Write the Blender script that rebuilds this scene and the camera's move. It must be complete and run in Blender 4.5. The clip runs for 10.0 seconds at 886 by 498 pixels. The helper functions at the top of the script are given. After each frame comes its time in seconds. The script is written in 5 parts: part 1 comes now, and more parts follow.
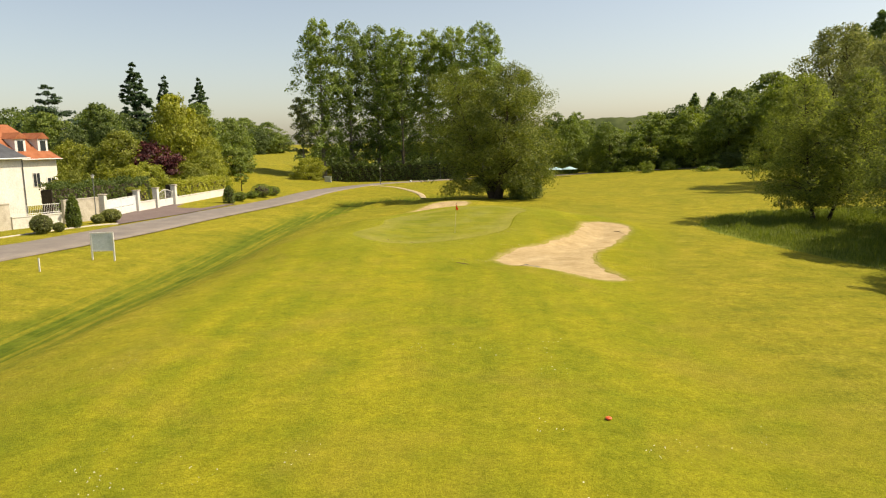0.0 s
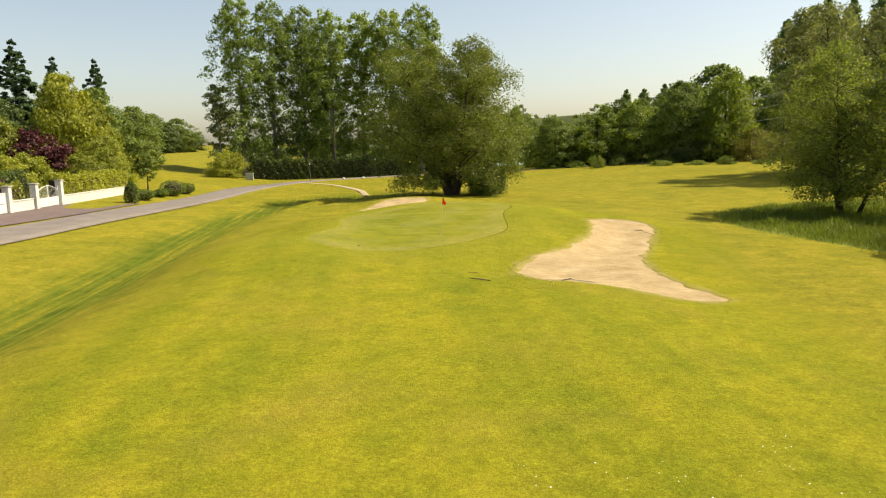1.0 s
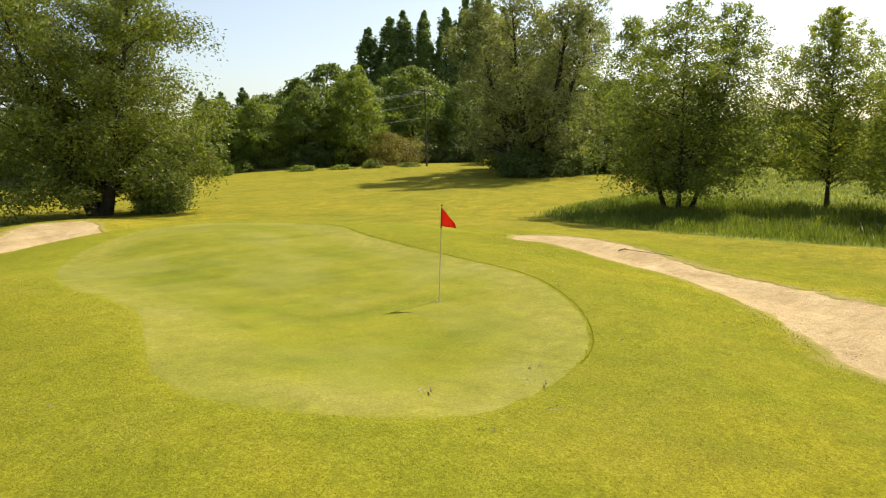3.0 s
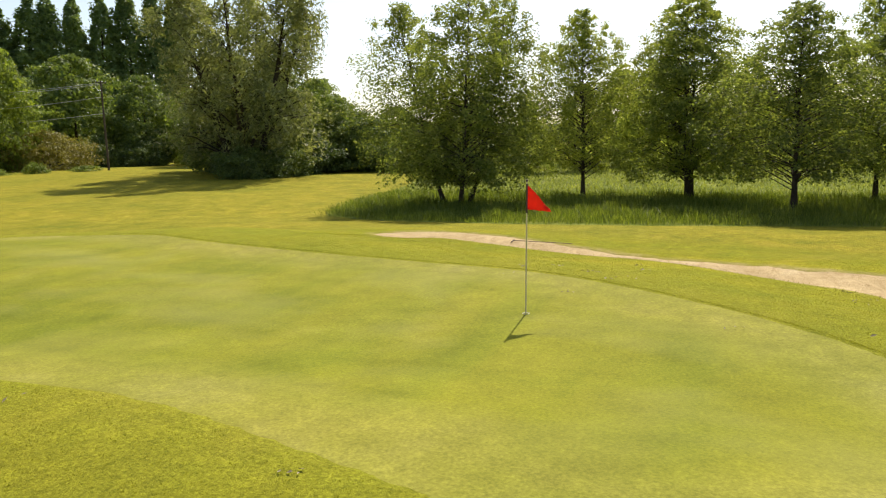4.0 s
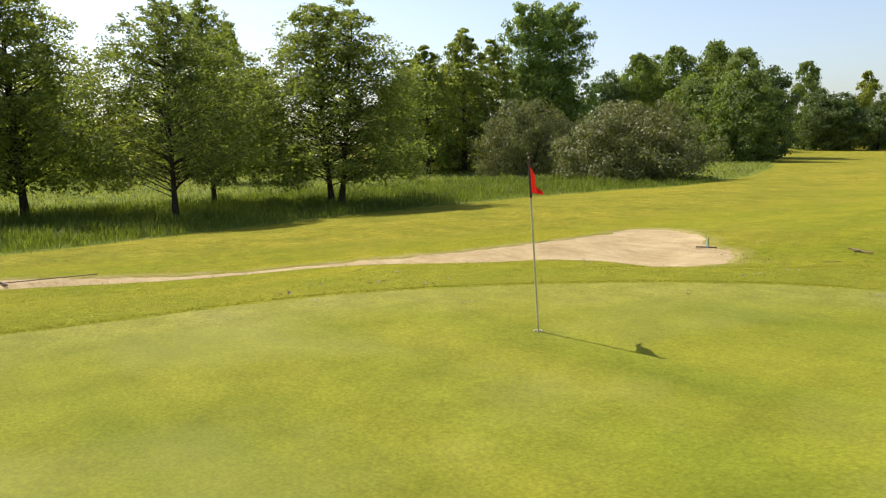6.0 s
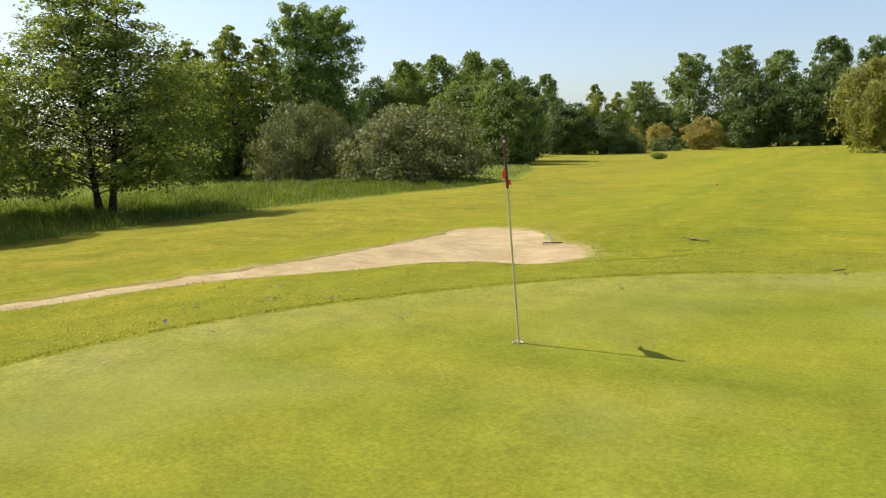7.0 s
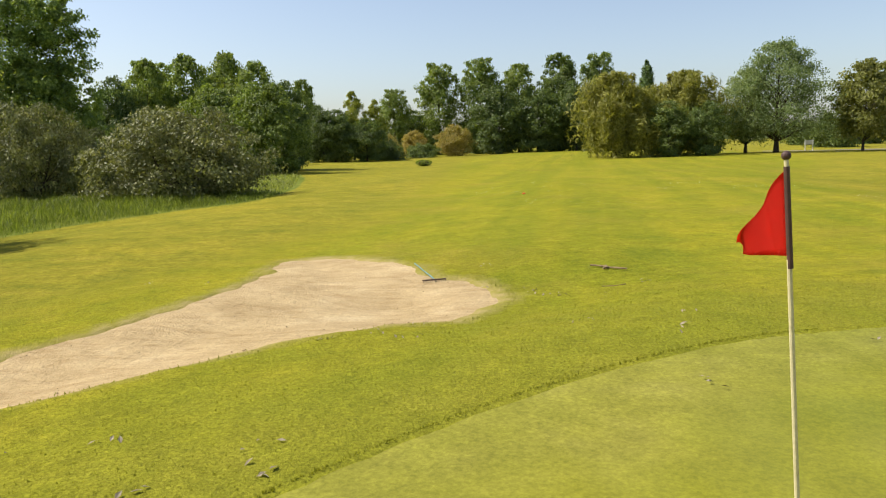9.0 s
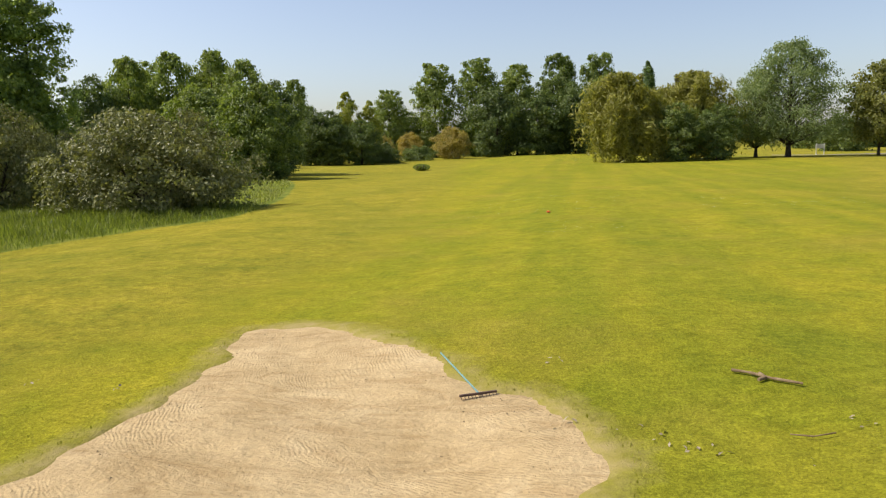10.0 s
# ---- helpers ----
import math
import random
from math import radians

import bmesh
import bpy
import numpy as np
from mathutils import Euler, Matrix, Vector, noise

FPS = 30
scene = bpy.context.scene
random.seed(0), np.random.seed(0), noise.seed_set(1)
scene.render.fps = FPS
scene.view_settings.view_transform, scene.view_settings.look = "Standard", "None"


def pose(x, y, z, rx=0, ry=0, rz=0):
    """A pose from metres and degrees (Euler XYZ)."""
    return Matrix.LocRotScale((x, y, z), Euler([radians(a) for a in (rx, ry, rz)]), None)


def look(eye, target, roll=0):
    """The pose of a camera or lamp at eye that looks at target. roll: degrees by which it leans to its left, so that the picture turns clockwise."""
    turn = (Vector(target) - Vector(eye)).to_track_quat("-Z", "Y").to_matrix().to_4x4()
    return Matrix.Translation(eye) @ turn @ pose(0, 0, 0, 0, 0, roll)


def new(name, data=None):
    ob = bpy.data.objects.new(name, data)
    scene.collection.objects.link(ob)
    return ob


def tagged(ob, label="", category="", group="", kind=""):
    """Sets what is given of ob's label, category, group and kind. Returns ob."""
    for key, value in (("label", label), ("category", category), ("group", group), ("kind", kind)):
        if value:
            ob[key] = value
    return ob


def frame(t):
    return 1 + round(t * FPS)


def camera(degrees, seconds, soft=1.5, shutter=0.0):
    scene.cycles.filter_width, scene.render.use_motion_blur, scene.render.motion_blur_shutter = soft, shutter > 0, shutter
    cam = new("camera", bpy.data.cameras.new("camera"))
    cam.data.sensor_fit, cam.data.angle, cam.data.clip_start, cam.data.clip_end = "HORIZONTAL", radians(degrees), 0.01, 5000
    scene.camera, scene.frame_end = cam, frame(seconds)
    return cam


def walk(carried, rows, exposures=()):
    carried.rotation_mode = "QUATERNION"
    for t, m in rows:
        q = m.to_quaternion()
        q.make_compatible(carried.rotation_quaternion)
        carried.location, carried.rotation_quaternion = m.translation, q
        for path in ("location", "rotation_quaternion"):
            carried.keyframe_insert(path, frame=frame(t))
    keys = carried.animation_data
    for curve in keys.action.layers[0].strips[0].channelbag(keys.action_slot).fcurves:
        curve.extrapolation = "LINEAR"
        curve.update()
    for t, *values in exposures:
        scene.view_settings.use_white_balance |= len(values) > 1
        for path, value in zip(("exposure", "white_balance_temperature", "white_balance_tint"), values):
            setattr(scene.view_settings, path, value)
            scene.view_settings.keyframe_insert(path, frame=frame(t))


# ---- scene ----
cam = camera(63.81, 10.0, soft=1.2)
# seconds, eye x y z, heading, tilt below level, lean
PATH = [
    (0.0, 0.644, -3.150, 6.654, 0.92, 8.421, 1.381),
    (0.5, -1.001, 3.881, 5.915, -1.75, 8.404, 1.361),
    (1.0, -3.255, 10.210, 5.123, -5.70, 8.437, 1.376),
    (1.5, -5.734, 17.512, 4.583, -12.87, 8.457, 1.248),
    (2.0, -7.458, 24.937, 4.108, -20.07, 8.390, 1.412),
    (2.2, -8.005, 27.908, 3.972, -23.35, 8.327, 1.452),
    (3.3, -10.670, 41.265, 3.293, -50.01, 8.248, 1.302),
    (3.5, -10.778, 43.131, 3.089, -55.29, 8.244, 1.250),
    (4.0, -10.769, 47.365, 2.834, -68.98, 8.454, 1.481),
    (4.5, -9.678, 51.031, 2.660, -83.53, 8.570, 1.468),
    (5.0, -8.361, 53.776, 2.524, -99.33, 8.581, 1.316),
    (5.5, -6.862, 55.667, 2.446, -115.98, 8.566, 1.191),
    (6.0, -5.380, 56.811, 2.372, -130.31, 8.599, 1.222),
    (6.2, -4.798, 57.081, 2.313, -135.25, 8.560, 1.237),
    (7.3, -1.919, 57.171, 2.144, -153.24, 8.503, 1.265),
    (7.5, -1.491, 57.091, 2.158, -155.43, 8.485, 1.330),
    (8.0, -0.368, 56.484, 2.187, -161.14, 8.418, 1.410),
    (8.5, 0.687, 55.446, 2.219, -166.48, 8.429, 1.403),
    (9.0, 1.626, 53.855, 2.283, -169.43, 8.408, 1.414),
    (9.5, 2.491, 51.649, 2.283, -169.86, 8.354, 1.367),
    (10.0, 3.466, 48.012, 2.671, -169.90, 8.323, 1.278),
]
LIGHTING = [(0.0, 0.39, 7600, 12), (2.0, 0.57, 7350, 9), (3.5, 0.48, 6900, 11), (5.0, 0.42, 6500, 13), (7.5, 0.43, 6250, 11), (9.0, 0.39, 6500, 12), (10.0, 0.31, 6500, 15)]
walk(cam, [(t, pose(x, y, z, 90 - tilt, lean, yaw)) for t, x, y, z, yaw, tilt, lean in PATH], LIGHTING)

# ---- world and sun ----
SUN_EL, SUN_AZ = radians(49.5), radians(86.0)      # azimuth clockwise from +y
world = bpy.data.worlds.new("world")
scene.world = world
world.use_nodes = True
wn = world.node_tree.nodes
sky = wn.new("ShaderNodeTexSky")
sky.sky_type, sky.sun_disc = "NISHITA", False
sky.sun_elevation, sky.sun_rotation = SUN_EL, SUN_AZ
sky.air_density, sky.dust_density, sky.ozone_density = 1.0, 1.5, 1.6
wn["Background"].inputs["Strength"].default_value = 0.125
haze = wn.new("ShaderNodeHueSaturation")          # humid summer air: a paler sky
haze.inputs["Saturation"].default_value = 0.86
world.node_tree.links.new(sky.outputs[0], haze.inputs["Color"])
world.node_tree.links.new(haze.outputs[0], wn["Background"].inputs["Color"])
sun = new("sun", bpy.data.lights.new("sun", "SUN"))
sun.data.energy, sun.data.angle, sun.data.color = 4.9, radians(0.6), (1.0, 0.94, 0.80)
sun.matrix_world = look((0, 0, 0), (-math.sin(SUN_AZ) * math.cos(SUN_EL), -math.cos(SUN_AZ) * math.cos(SUN_EL), -math.sin(SUN_EL)))


# ---- materials ----
def material(name, rough=0.8, metal=0.0, spec=0.3):
    m = bpy.data.materials.new(name)
    m.use_nodes = True
    b = m.node_tree.nodes["Principled BSDF"]
    b.inputs["Roughness"].default_value, b.inputs["Metallic"].default_value = rough, metal
    b.inputs["Specular IOR Level"].default_value = spec
    return m, m.node_tree, b


def noise_node(nt, scale, detail=4.0, rough=0.6, stretch=None, warp=0.0):
    """A noise in world metres: features of about 1/scale metres."""
    n, geo = nt.nodes.new("ShaderNodeTexNoise"), nt.nodes.new("ShaderNodeNewGeometry")
    n.inputs["Scale"].default_value, n.inputs["Detail"].default_value, n.inputs["Roughness"].default_value = scale, detail, rough
    n.inputs["Distortion"].default_value = warp
    if stretch:
        mp = nt.nodes.new("ShaderNodeMapping")
        mp.inputs["Scale"].default_value = stretch[:3]
        mp.inputs["Rotation"].default_value = (0, 0, radians(stretch[3]))
        nt.links.new(geo.outputs["Position"], mp.inputs["Vector"])
        nt.links.new(mp.outputs["Vector"], n.inputs["Vector"])
    else:
        nt.links.new(geo.outputs["Position"], n.inputs["Vector"])
    return n.outputs["Fac"]


def ramp(nt, fac, stops):
    r = nt.nodes.new("ShaderNodeValToRGB")
    while len(r.color_ramp.elements) < len(stops):
        r.color_ramp.elements.new(0.5)
    for e, (p, c) in zip(r.color_ramp.elements, stops):
        e.position = p
        e.color = (*c, 1) if len(c) == 3 else c
    nt.links.new(fac, r.inputs["Fac"])
    return r.outputs["Color"]


def blend(nt, fac, a, b, kind="MIX"):
    m = nt.nodes.new("ShaderNodeMix")
    m.data_type, m.blend_type = "RGBA", kind
    for socket, v in ((m.inputs["Factor"], fac), (m.inputs[6], a), (m.inputs[7], b)):
        if isinstance(v, (int, float)):
            socket.default_value = v
        elif isinstance(v, tuple):
            socket.default_value = (*v, 1)
        else:
            nt.links.new(v, socket)
    return m.outputs[2]


def grey(v):
    return (v, v, v)


def bump(nt, b, height, strength, distance):
    n = nt.nodes.new("ShaderNodeBump")
    n.inputs["Strength"].default_value, n.inputs["Distance"].default_value = strength, distance
    nt.links.new(height, n.inputs["Height"])
    nt.links.new(n.outputs["Normal"], b.inputs["Normal"])


def mottled(name, dark, light, scale, rough=0.8, spec=0.3, fine=None, relief=0.0, relief_scale=None, metal=0.0, amount=0.5):
    """Paint, stone, bark and the like: two tones at one scale, and a finer grain over it."""
    m, nt, b = material(name, rough, metal, spec)
    col = ramp(nt, noise_node(nt, scale, 5), [(0.3, dark), (0.7, light)])
    if fine:
        g = ramp(nt, noise_node(nt, fine, 3), [(0.3, grey(1 - amount * 0.5)), (0.7, grey(1.0))])
        col = blend(nt, 1.0, col, g, "MULTIPLY")
    nt.links.new(col, b.inputs["Base Color"])
    if relief:
        bump(nt, b, noise_node(nt, relief_scale or (fine or scale), 4), 0.6, relief)
    return m


def leafy(name, dark, light, shade=0.35, rough=0.5, vary=0.25):
    """Leaves: each its own tone, some light through them."""
    m, nt, b = material(name, rough, 0.0, 0.35)
    geo, info = nt.nodes.new("ShaderNodeNewGeometry"), nt.nodes.new("ShaderNodeObjectInfo")
    col = ramp(nt, geo.outputs["Random Per Island"], [(0.0, dark), (0.65, tuple(0.5 * (a + c) for a, c in zip(dark, light))), (1.0, light)])
    col = blend(nt, 1.0, col, ramp(nt, info.outputs["Random"], [(0.0, (1 - vary, 1 - vary, 1 - vary)), (0.5, (1.0, 0.97, 0.9)), (1.0, (1.12, 1.04, 0.85))]), "MULTIPLY")
    col = blend(nt, 1.0, col, ramp(nt, noise_node(nt, 0.35, 2), [(0.35, grey(0.82)), (0.65, (1.05, 1.05, 1.0))]), "MULTIPLY")
    nt.links.new(col, b.inputs["Base Color"])
    tr, mix = nt.nodes.new("ShaderNodeBsdfTranslucent"), nt.nodes.new("ShaderNodeMixShader")
    nt.links.new(blend(nt, 1.0, col, (1.25, 1.25, 0.6), "MULTIPLY"), tr.inputs["Color"])
    mix.inputs[0].default_value = shade
    nt.links.new(b.outputs[0], mix.inputs[1])
    nt.links.new(tr.outputs[0], mix.inputs[2])
    nt.links.new(mix.outputs[0], nt.nodes["Material Output"].inputs["Surface"])
    return m


def edge_fac(nt, attribute, wobble, scale, width):
    """0 inside, 1 outside of a border, from the distance to it kept on the mesh, with an uneven line."""
    a = nt.nodes.new("ShaderNodeAttribute")
    a.attribute_name = attribute
    add = nt.nodes.new("ShaderNodeMath")
    add.operation, add.use_clamp = "MULTIPLY_ADD", False
    nt.links.new(noise_node(nt, scale, 4), add.inputs[0])
    add.inputs[1].default_value = wobble
    nt.links.new(a.outputs["Fac"], add.inputs[2])
    r = nt.nodes.new("ShaderNodeMapRange")
    r.inputs["From Min"].default_value, r.inputs["From Max"].default_value = wobble * 0.5 - width, wobble * 0.5 + width
    nt.links.new(add.outputs[0], r.inputs["Value"])
    return r.outputs["Result"]


def turf_color(nt, a, b, c, fine, patch, grain=0.22):
    """Mown turf: fine grain, hand-sized patches, large worn areas."""
    col = ramp(nt, noise_node(nt, patch, 5, 0.6), [(0.28, a), (0.5, b), (0.74, c)])
    col = blend(nt, 1.0, col, ramp(nt, noise_node(nt, fine, 7, 0.82), [(0.28, grey(1 - grain)), (0.72, grey(1 + grain))]), "MULTIPLY")
    col = blend(nt, 1.0, col, ramp(nt, noise_node(nt, 30.0, 3, 0.6), [(0.34, grey(1 - grain * 0.55)), (0.66, grey(1 + grain * 0.55))]), "MULTIPLY")
    col = blend(nt, 1.0, col, ramp(nt, noise_node(nt, patch * 3.3, 4, 0.7), [(0.3, grey(0.81)), (0.7, grey(1.14))]), "MULTIPLY")
    col = blend(nt, 1.0, col, ramp(nt, noise_node(nt, patch * 0.16, 3), [(0.3, (0.84, 0.90, 0.86)), (0.7, (1.10, 1.06, 1.0))]), "MULTIPLY")
    return col


def ground_material():
    m, nt, b = material("turf", 0.95, 0.0, 0.05)
    fair = turf_color(nt, (0.180, 0.188, 0.015), (0.229, 0.219, 0.016), (0.268, 0.240, 0.021), 9.0, 0.7, 0.42)
    mown = ramp(nt, noise_node(nt, 0.5, 2, 0.4, (1.0, 0.035, 1.0, 4)), [(0.40, (0.84, 0.91, 0.88)), (0.60, (1.08, 1.06, 1.02))])
    fair = blend(nt, 0.9, fair, mown, "MULTIPLY")
    rough_grass = turf_color(nt, (0.170, 0.168, 0.018), (0.234, 0.210, 0.021), (0.290, 0.242, 0.032), 7.0, 0.6, 0.48)
    dry = ramp(nt, noise_node(nt, 0.16, 5, 0.62, warp=0.5), [(0.50, grey(0.0)), (0.66, grey(0.55))])
    fair = blend(nt, dry, fair, turf_color(nt, (0.185, 0.155, 0.022), (0.245, 0.200, 0.028), (0.300, 0.240, 0.042), 8.0, 1.1, 0.5))
    tufts = ramp(nt, noise_node(nt, 2.6, 5, 0.78), [(0.30, (0.66, 0.76, 0.62)), (0.44, grey(1.0)), (0.64, grey(1.0)), (0.76, (1.16, 1.12, 1.10))])
    fair, rough_grass = blend(nt, 0.5, fair, tufts, "MULTIPLY"), blend(nt, 0.9, rough_grass, tufts, "MULTIPLY")
    streaks = ramp(nt, noise_node(nt, 0.8, 4, 0.6, (0.30, 1.2, 1.0, 25)), [(0.35, (0.84, 0.89, 0.86)), (0.62, (1.07, 1.05, 1.0))])
    rough_grass = blend(nt, 0.55, rough_grass, streaks, "MULTIPLY")
    col = blend(nt, edge_fac(nt, "fair_d", 3.0, 0.35, 1.6), fair, rough_grass)
    meadow = turf_color(nt, (0.085, 0.118, 0.016), (0.140, 0.170, 0.028), (0.215, 0.225, 0.055), 5.0, 0.5)
    apron = turf_color(nt, (0.185, 0.198, 0.018), (0.220, 0.222, 0.021), (0.255, 0.242, 0.030), 12.0, 0.8, 0.42)
    col = blend(nt, ramp(nt, edge_fac(nt, "green_d", 2.4, 0.5, 2.2), [(0.0, grey(0.65)), (1.0, grey(0.0))]), col, apron)
    col = blend(nt, edge_fac(nt, "meadow_d", 0.8, 1.2, 0.12), meadow, col)
    lush = turf_color(nt, (0.065, 0.098, 0.010), (0.098, 0.130, 0.013), (0.140, 0.160, 0.018), 6.0, 0.8)
    lush = blend(nt, ramp(nt, noise_node(nt, 1.0, 5, 0.65, (2.6, 0.07, 1, 0)), [(0.46, grey(0.0)), (0.60, grey(0.9))]), lush, col)
    col = blend(nt, edge_fac(nt, "swale_d", 2.0, 0.5, 1.2), lush, col)
    lip = ramp(nt, noise_node(nt, 3.0, 4), [(0.3, (0.35, 0.28, 0.12)), (0.7, (0.235, 0.215, 0.03))])
    col = blend(nt, edge_fac(nt, "sand_d", 1.1, 1.3, 0.28), lip, col)
    nt.links.new(col, b.inputs["Base Color"])
    bump(nt, b, noise_node(nt, 10.0, 6, 0.75), 0.8, 0.06)
    return m


def green_material():
    m, nt, b = material("putting_turf", 0.9, 0.0, 0.08)
    col = turf_color(nt, (0.145, 0.158, 0.013), (0.188, 0.190, 0.016), (0.222, 0.212, 0.024), 18.0, 0.30, 0.26)
    bands = ramp(nt, noise_node(nt, 0.4, 3, 0.5, (0.12, 2.0, 1.0, 62)), [(0.38, (0.86, 0.92, 0.82)), (0.62, (1.09, 1.05, 1.04))])
    col = blend(nt, 0.65, col, bands, "MULTIPLY")
    # Pale patches: wear, with the turf's whitish sheen painted into their tone.
    worn = ramp(nt, noise_node(nt, 0.22, 3, 0.55, warp=0.6), [(0.48, grey(0.0)), (0.72, grey(0.42))])
    col = blend(nt, worn, col, (0.250, 0.242, 0.078))
    rim = turf_color(nt, (0.190, 0.188, 0.024), (0.221, 0.211, 0.034), (0.247, 0.227, 0.055), 16.0, 0.6, 0.28)
    col = blend(nt, edge_fac(nt, "green_rim", 1.1, 0.5, 0.6), col, rim)
    nt.links.new(col, b.inputs["Base Color"])
    bump(nt, b, noise_node(nt, 30.0, 4, 0.7), 0.4, 0.008)
    return m


def sand_material():
    m, nt, b = material("sand", 0.95, 0.0, 0.1)
    col = ramp(nt, noise_node(nt, 0.7, 5, 0.6), [(0.3, (0.380, 0.279, 0.142)), (0.55, (0.468, 0.354, 0.192)), (0.75, (0.545, 0.430, 0.254))])
    col = blend(nt, 1.0, col, ramp(nt, noise_node(nt, 18.0, 4), [(0.3, grey(0.82)), (0.7, grey(1.07))]), "MULTIPLY")
    tracks = noise_node(nt, 1.1, 6, 0.68, (0.55, 1.7, 1, 58), 2.2)
    # Shade in the track hollows and highlights on their crests, painted as colour.
    col = blend(nt, 0.55, col, ramp(nt, tracks, [(0.34, (0.70, 0.63, 0.54)), (0.50, grey(1.0)), (0.68, (1.18, 1.17, 1.16))]), "MULTIPLY")
    wave, geo = nt.nodes.new("ShaderNodeTexWave"), nt.nodes.new("ShaderNodeNewGeometry")   # the rake's teeth, drawn in curves
    wave.wave_type, wave.rings_direction = "RINGS", "Z"
    for key, v in (("Scale", 5.5), ("Distortion", 22.0), ("Detail", 2.5), ("Detail Scale", 0.3)):
        wave.inputs[key].default_value = v
    shift = nt.nodes.new("ShaderNodeMapping")
    shift.inputs["Location"].default_value = (-2.0, -36.0, 0.0)
    nt.links.new(geo.outputs["Position"], shift.inputs["Vector"])
    nt.links.new(shift.outputs["Vector"], wave.inputs["Vector"])
    nt.links.new(col, b.inputs["Base Color"])
    rough = blend(nt, 0.55, tracks, noise_node(nt, 3.4, 6, 0.75))
    patchy = ramp(nt, noise_node(nt, 0.55, 2), [(0.48, grey(0.0)), (0.64, grey(0.045))])
    bump(nt, b, blend(nt, patchy, rough, wave.outputs["Color"]), 1.0, 0.13)
    return m


M_GROUND, M_GREEN, M_SAND = ground_material(), green_material(), sand_material()
M_ROAD = mottled("asphalt", (0.19, 0.165, 0.145), (0.26, 0.225, 0.195), 0.6, 0.9, 0.25, 14.0, 0.004)
M_DRIVE = mottled("reddish_asphalt", (0.15, 0.11, 0.10), (0.20, 0.15, 0.135), 0.7, 0.9, 0.25, 12.0, 0.004)
M_BARK = mottled("bark", (0.045, 0.036, 0.026), (0.10, 0.08, 0.06), 3.0, 0.95, 0.1, 18.0, 0.02, 9.0)
M_PALE_BARK = mottled("pale_bark", (0.16, 0.14, 0.11), (0.32, 0.29, 0.24), 2.0, 0.9, 0.1, 12.0, 0.015, 8.0)
L_ALDER = leafy("alder_leaves", (0.140, 0.190, 0.048), (0.360, 0.410, 0.120), 0.66)
L_WILLOW = leafy("willow_leaves", (0.078, 0.118, 0.024), (0.262, 0.312, 0.074), 0.42)
L_GREYW = leafy("grey_willow_leaves", (0.130, 0.162, 0.066), (0.365, 0.400, 0.185), 0.42)
L_POPLAR = leafy("poplar_leaves", (0.140, 0.215, 0.058), (0.360, 0.465, 0.140), 0.50, 0.4)
L_DARKPOP = leafy("columnar_poplar_leaves", (0.115, 0.195, 0.072), (0.25, 0.35, 0.125), 0.42)
L_BROAD = leafy("broad_leaves", (0.110, 0.168, 0.040), (0.295, 0.375, 0.092), 0.42)
L_DARK = leafy("dark_leaves", (0.070, 0.116, 0.032), (0.205, 0.272, 0.072), 0.35)
L_SALLOW = leafy("sallow_leaves", (0.106, 0.130, 0.048), (0.285, 0.302, 0.138), 0.3)
L_GOLD = leafy("golden_leaves", (0.165, 0.185, 0.040), (0.350, 0.360, 0.098), 0.45)
L_ORANGE = leafy("bronze_leaves", (0.27, 0.23, 0.055), (0.48, 0.41, 0.13), 0.42)
L_BROWN = leafy("brownish_leaves", (0.16, 0.152, 0.034), (0.32, 0.29, 0.072), 0.35)
L_PURPLE = leafy("purple_leaves", (0.046, 0.011, 0.014), (0.132, 0.028, 0.031), 0.25)
L_CONIFER = leafy("needles", (0.03, 0.075, 0.03), (0.095, 0.155, 0.06), 0.12, 0.6)
L_YELLOW = leafy("yellow_green_leaves", (0.205, 0.245, 0.028), (0.430, 0.460, 0.082), 0.45)
L_FRESH = leafy("fresh_leaves", (0.128, 0.192, 0.032), (0.305, 0.385, 0.085), 0.45)
L_SILVER = leafy("silver_green_leaves", (0.130, 0.195, 0.066), (0.320, 0.400, 0.165), 0.4)
L_LAUREL = leafy("variegated_hedge_leaves", (0.300, 0.340, 0.030), (0.600, 0.610, 0.130), 0.4)
L_GRASS = leafy("grass_blades", (0.185, 0.2, 0.016), (0.3, 0.3, 0.034), 0.5, 0.6)
L_TURF = leafy("turf_blades", (0.230, 0.235, 0.020), (0.420, 0.400, 0.060), 0.6, 0.7)
# Near blades: deep green, part of the alders' shade put into the tone.
L_MEADOW = leafy("meadow_blades", (0.092, 0.138, 0.018), (0.265, 0.315, 0.066), 0.45, 0.6)
# Far blades: a paler copy, toned for the sunlit meadow behind the alders.
L_FIELD = leafy("pale_sunlit_blades", (0.15, 0.19, 0.036), (0.345, 0.375, 0.115), 0.45, 0.6)


# ---- small builders ----
def mesh_from(name, verts, faces, mat):
    me = bpy.data.meshes.new(name)
    me.from_pydata([tuple(v) for v in verts], [], [tuple(f) for f in faces])
    me.materials.append(mat)
    return me


